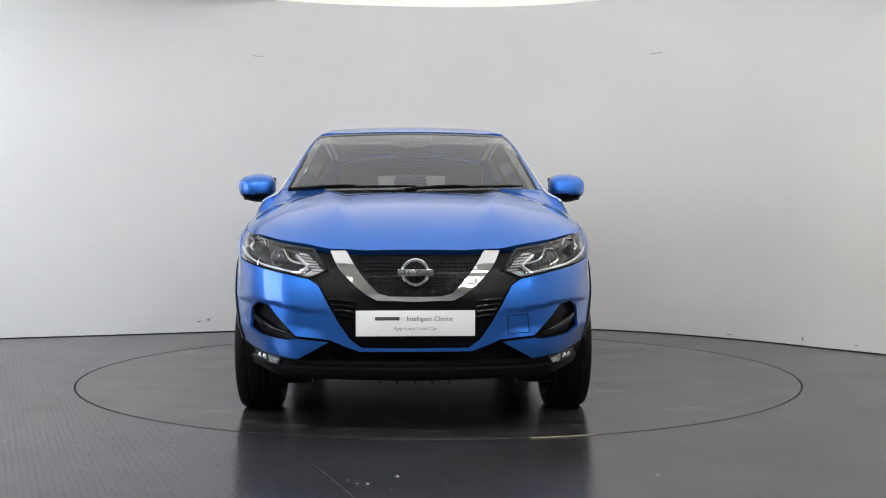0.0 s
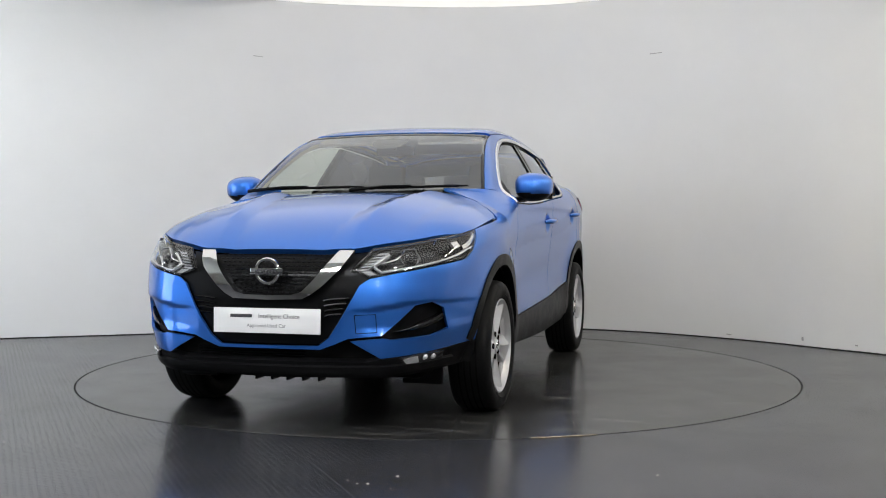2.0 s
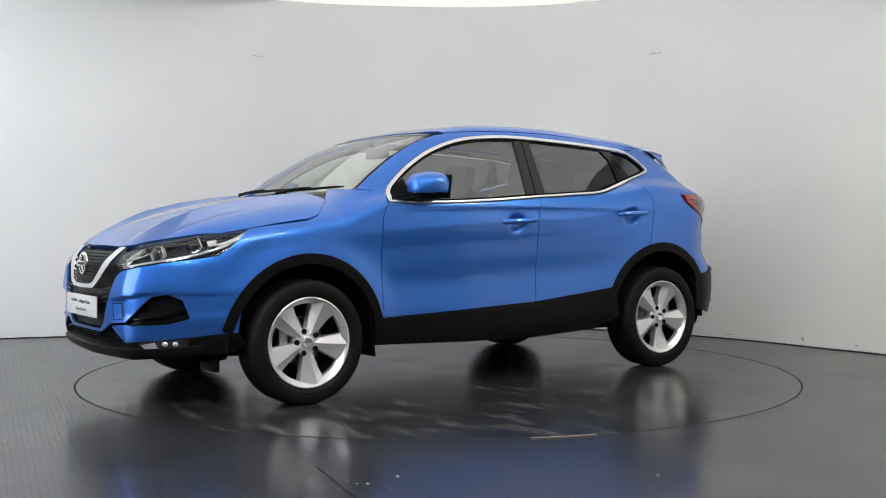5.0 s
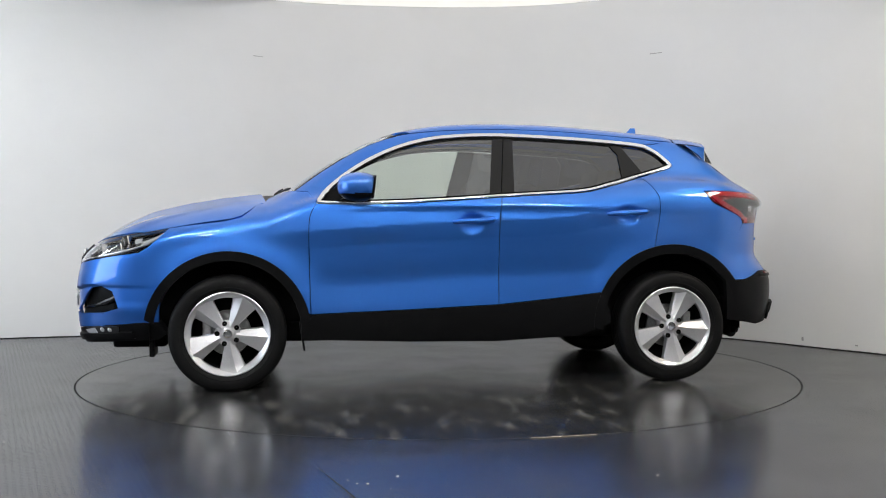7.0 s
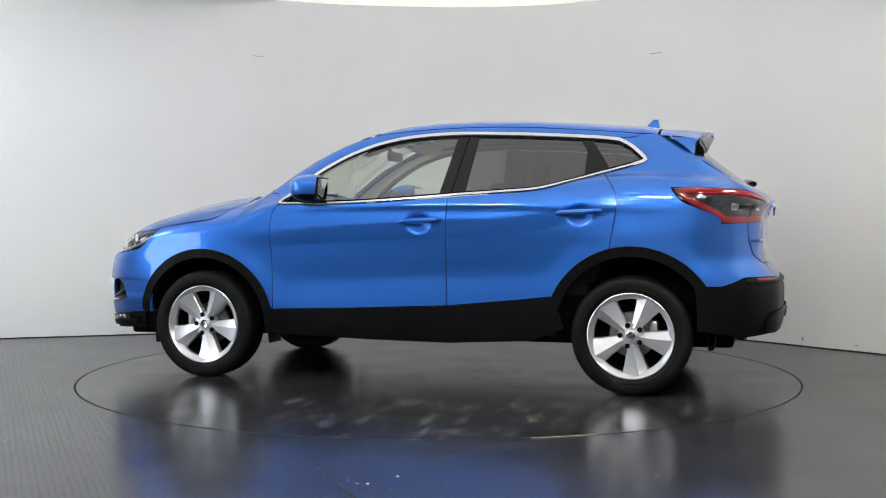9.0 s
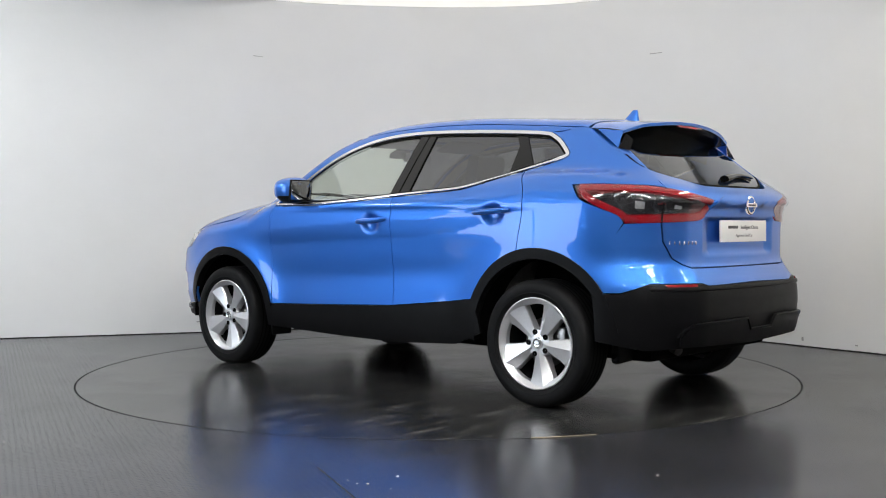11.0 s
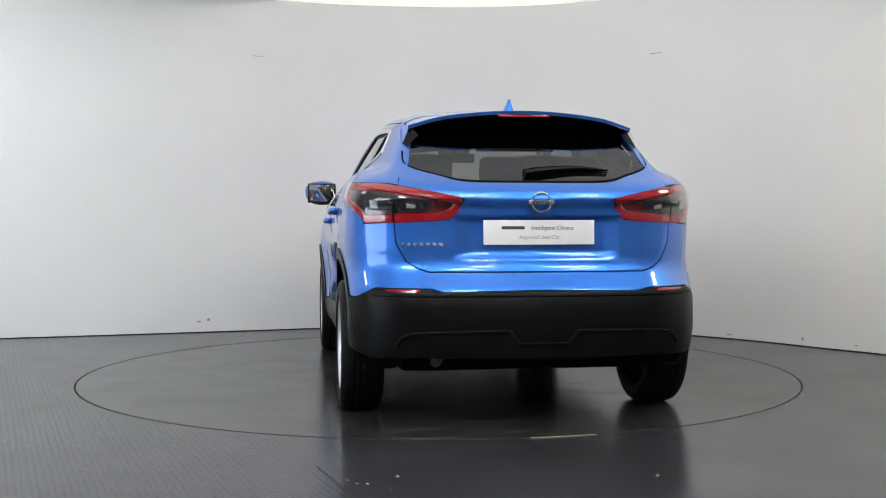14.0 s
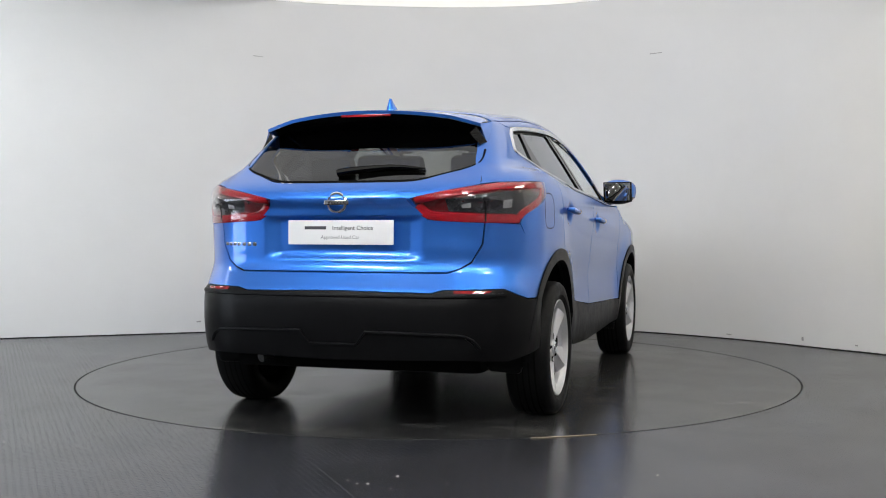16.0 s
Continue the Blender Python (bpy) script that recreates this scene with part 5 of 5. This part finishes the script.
    bm = revolve([(0.050, 0.004), (0.050, -0.006), (0.046, -0.010), (0.039, -0.010), (0.036, -0.003), (0.036, 0.004)], 44, "Y")
    part("ring", bm, CHROME, b)
    part("bar", rbox((0.122, 0.010, 0.022), (0, -0.008, 0), 0.003), CHROME, b)
    for k in range(6):
        part("mark", rbox((0.009, 0.002, 0.010), (-0.036 + k * 0.0145, -0.0135, 0), 0.0005), INK, b)
    name = new("model_badge")
    name.parent = car
    tagged(name, "row of small chrome letter shapes, unlettered")
    for k in range(7):
        c = TAIL(np.array([0.575 - k * 0.0255]), np.array([0.860]), -1)[0]
        part("letter_shape", rbox((0.018, 0.005, 0.017), tuple(c + (0, -0.002, 0)), 0.0015, (0, 0, 18)), SATIN, name)
    build_plate(car, -1)


def build_wheel(car, x, y, z):
    """Tyre, five-spoked alloy, brake; built facing +x and turned for the other side."""
    w = new("wheel")
    w.parent = car
    s = 1 if x > 0 else -1
    w.matrix_basis = pose(x, y, z, 0, 0, 0 if s > 0 else 180)
    prof = [(0.238, 0.088), (0.250, 0.100), (0.275, 0.108), (0.300, 0.107), (0.318, 0.101), (0.328, 0.090), (0.3335, 0.070), (0.3345, 0.030), (0.3345, -0.030), (0.3335, -0.070), (0.328, -0.090), (0.318, -0.101), (0.29, -0.108), (0.26, -0.104), (0.238, -0.088)]
    tyre = part("tyre", revolve(prof, 72), RUBBER, w, "black road tyre with fine tread")
    for gx in (-0.045, -0.015, 0.015, 0.045):
        part("tread_groove", revolve([(0.3352, gx - 0.004), (0.3352, gx + 0.004)], 60), DARK, tyre)
    part("sidewall_ridge", revolve([(0.262, 0.1045), (0.265, 0.1075), (0.268, 0.1068)], 64), RUBBER, tyre)
    rim = part("rim", revolve([(0.240, 0.092), (0.241, 0.098), (0.236, 0.100), (0.230, 0.096), (0.214, 0.082), (0.207, 0.074), (0.205, 0.050)], 72), ALLOY, w, "silver alloy rim")
    # the alloy's inner barrel, blackened for the shade behind the spokes
    part("barrel", revolve([(0.212, 0.066), (0.208, 0.02), (0.206, -0.07), (0.20, -0.072), (0.06, -0.075), (0.005, -0.075)], 40), DARK, w)
    disc = part("brake_disc", revolve([(0.128, 0.0), (0.130, -0.012), (0.130, -0.02), (0.07, -0.02), (0.07, 0.012), (0.005, 0.014)], 48), STEEL, w, "grey steel brake disc")
    part("caliper", rbox((0.06, 0.05, 0.11), (0.0, 0.118 if (s > 0) == (y > 0) else -0.118, 0.03), 0.014), STEEL, w)
    for k in range(5):
        a0 = radians(-83 + 72 * k) if s < 0 else radians(-97 + 72 * k)
        # one spoke: narrow at the hub and broad at the rim, two slanting facets that meet in a crease
        st = [(0.045, -0.026, 0.004, 0.026), (0.085, -0.033, 0.006, 0.036), (0.125, -0.044, 0.010, 0.048), (0.165, -0.055, 0.015, 0.059), (0.200, -0.067, 0.020, 0.071), (0.228, -0.078, 0.024, 0.084)]
        rows = [[] for _ in range(7)]
        for r, l0, l1, l2 in st:
            dish = 0.070 + 0.020 * (r / 0.226) ** 2
            tip = min(1.0, r / 0.16)
            sec = [(l0 - 0.002, dish - 0.055), (l0, dish - 0.016 * tip), (l0 + 0.004, dish - 0.011 * tip), (l1, dish + 0.003), (l2 - 0.004, dish - 0.022 * tip), (l2, dish - 0.028 * tip), (l2 + 0.002, dish - 0.060)]
            for i, (l, d) in enumerate(sec):
                rr = math.sqrt(max(r * r - l * l * (1 if r > 0.1 else 0), 0.0004))
                l = l if s < 0 else -l
                rows[i].append((d, rr * math.cos(a0) - l * math.sin(a0), rr * math.sin(a0) + l * math.cos(a0)))
        part("spoke", grid(rows), ALLOY, rim, angle=12)
    part("hub", revolve([(0.076, 0.03), (0.076, 0.058), (0.070, 0.067), (0.034, 0.071), (0.033, 0.076), (0.028, 0.079), (0.001, 0.080)], 40), ALLOY, rim)
    part("centre_cap", revolve([(0.026, 0.079), (0.024, 0.083), (0.018, 0.081), (0.016, 0.0805), (0.001, 0.0805)], 32), CHROME, rim)
    for k in range(5):
        a = radians(-37 + 72 * k)
        bm = revolve([(0.0145, 0.0), (0.0145, 0.006), (0.010, 0.003), (0.001, 0.003)], 18)
        bmesh.ops.translate(bm, vec=(0.068, 0.060 * math.cos(a), 0.060 * math.sin(a)), verts=bm.verts)
        part("wheel_nut", bm, DARK, rim)


def build_inside(car):
    part("underbody", rbox((1.26, 3.7, 0.12), (0, -0.02, 0.315), 0.03), DARK, car)
    bm = rbox((1.30, 0.44, 0.07), (0, 1.90, 0.275), 0.02)
    for v in bm.verts:
        v.co.y -= 0.36 * max(abs(v.co.x) - 0.25, 0) * (1 if v.co.y > 1.9 else 0)
    part("front_undertray", bm, DARK, car)
    for x in (-0.55, 0.55):
        part("air_deflector", rbox((0.20, 0.03, 0.10), (x * 1.08, 1.76, 0.235), 0.008), BLACK_PLASTIC, car)
    for k in range(5):
        part("undertray_fin", rbox((0.012, 0.08, 0.035), (-0.16 + 0.08 * k, 1.98, 0.232), 0.003), BLACK_PLASTIC, car)
    part("exhaust", tube([(-0.40, -1.2, 0.30), (-0.42, -1.7, 0.315), (-0.44, -1.86, 0.325), (-0.47, -1.93, 0.305)], [0.026, 0.026, 0.026, 0.024], 14), EXHAUST_STEEL, car, "dull steel exhaust tail pipe")
    part("silencer", tube([(-0.45, -1.78, 0.345), (0.30, -1.78, 0.345)], [0.06, 0.06], 16, True, 0.75), DARK, car)
    part("rear_axle", tube([(-0.68, REAR_AXLE, 0.30), (0.68, REAR_AXLE, 0.30)], 0.045, 12), DARK, car)
    part("front_axle", tube([(-0.68, FRONT_AXLE, 0.30), (0.68, FRONT_AXLE, 0.30)], 0.04, 12), DARK, car)
    part("cabin_floor", rbox((1.14, 2.9, 0.06), (0, -0.55, 0.42), 0.01), DASH, car)
    part("dashboard", rbox((1.46, 0.46, 0.30), (0, 0.78, 0.93), 0.06), DASH, car, "dark dashboard")
    part("parcel_shelf", rbox((1.20, 0.50, 0.03), (0, -1.55, 1.06), 0.01), DASH, car)
    for x in (-0.37, 0.37):
        seat = new("front_seat")
        seat.parent = car
        part("cushion", rbox((0.50, 0.52, 0.18), (x, 0.0, 0.62), 0.06), CLOTH, seat)
        part("backrest", rbox((0.50, 0.16, 0.62), (x, -0.45, 0.90), 0.07, (14, 0, 0)), CLOTH, seat)
        part("headrest", rbox((0.27, 0.10, 0.19), (x, -0.56, 1.275), 0.045, (10, 0, 0)), CLOTH, seat)
        for d in (-0.06, 0.06):
            part("headrest_post", tube([(x + d, -0.54, 1.15), (x + d, -0.555, 1.22)], 0.006, 8), STEEL, seat)
    bench = new("rear_seat")
    bench.parent = car
    part("cushion", rbox((1.30, 0.50, 0.18), (0, -0.80, 0.62), 0.06), CLOTH, bench)
    part("backrest", rbox((1.30, 0.15, 0.60), (0, -1.10, 0.90), 0.06, (16, 0, 0)), CLOTH, bench)
    for x in (-0.40, 0.0, 0.40):
        part("headrest", rbox((0.25, 0.09, 0.15), (x, -1.19, 1.245), 0.04, (10, 0, 0)), CLOTH, bench)
    st = new("steering_wheel")
    st.parent = car
    st.matrix_basis = pose(0.37, 0.42, 1.00, 66, 0, 0)
    n = 40
    part("rim", tube([(0.185 * math.cos(a), 0.185 * math.sin(a), 0) for a in np.linspace(0, 2 * math.pi, n + 1)], 0.014, 8, False), DASH, st)
    part("boss", rbox((0.16, 0.12, 0.05), (0, -0.01, 0), 0.02), DASH, st)
    for a in (0, 180, 270):
        part("spoke", tube([(0.05 * math.cos(radians(a)), 0.05 * math.sin(radians(a)), 0), (0.178 * math.cos(radians(a)), 0.178 * math.sin(radians(a)), 0)], 0.014, 8, True, 0.6), DASH, st)
    part("inside_mirror", rbox((0.25, 0.03, 0.065), (0, 0.36, 1.405), 0.014), BLACK_PLASTIC, car)
    part("mirror_stalk", tube([(0, 0.37, 1.42), (0, 0.42, 1.475)], 0.012, 8), BLACK_PLASTIC, car)
    for s in (1, -1):
        part("door_lining", rbox((0.05, 1.56, 0.55), (s * 0.79, -0.03, 0.80), 0.02), DASH, car)
    for s in (1, -1):
        part("sun_visor", rbox((0.42, 0.16, 0.02), (s * 0.33, 0.22, 1.485), 0.008, (-22, 0, 0)), LINING, car)


def build_car():
    car = empty("car", "metallic blue family crossover car with black cladding and alloy wheels", "car")
    for s in (-1, 1):
        build_flank(car, s)
    build_front(car)
    build_rear(car)
    for y, z in ((FRONT_AXLE, 0.331), (REAR_AXLE, 0.334)):
        for x in (-0.785, 0.785):
            build_wheel(car, x, y, z)
    build_inside(car)
    return car


build_studio()
turntable = build_turntable()
build_lights()
car = build_car()


def motions():
    rows, disc = [], []
    for t, a in TURNS:
        disc.append((t, pose(0, 0, 0, 0, 0, 180 - a)))
        rows.append((t, pose(0, 0, 0, 0, 0, 180 - a) @ pose(0.174, 0.0, 0)))
    walk(turntable, disc)
    walk(car, rows)


motions()
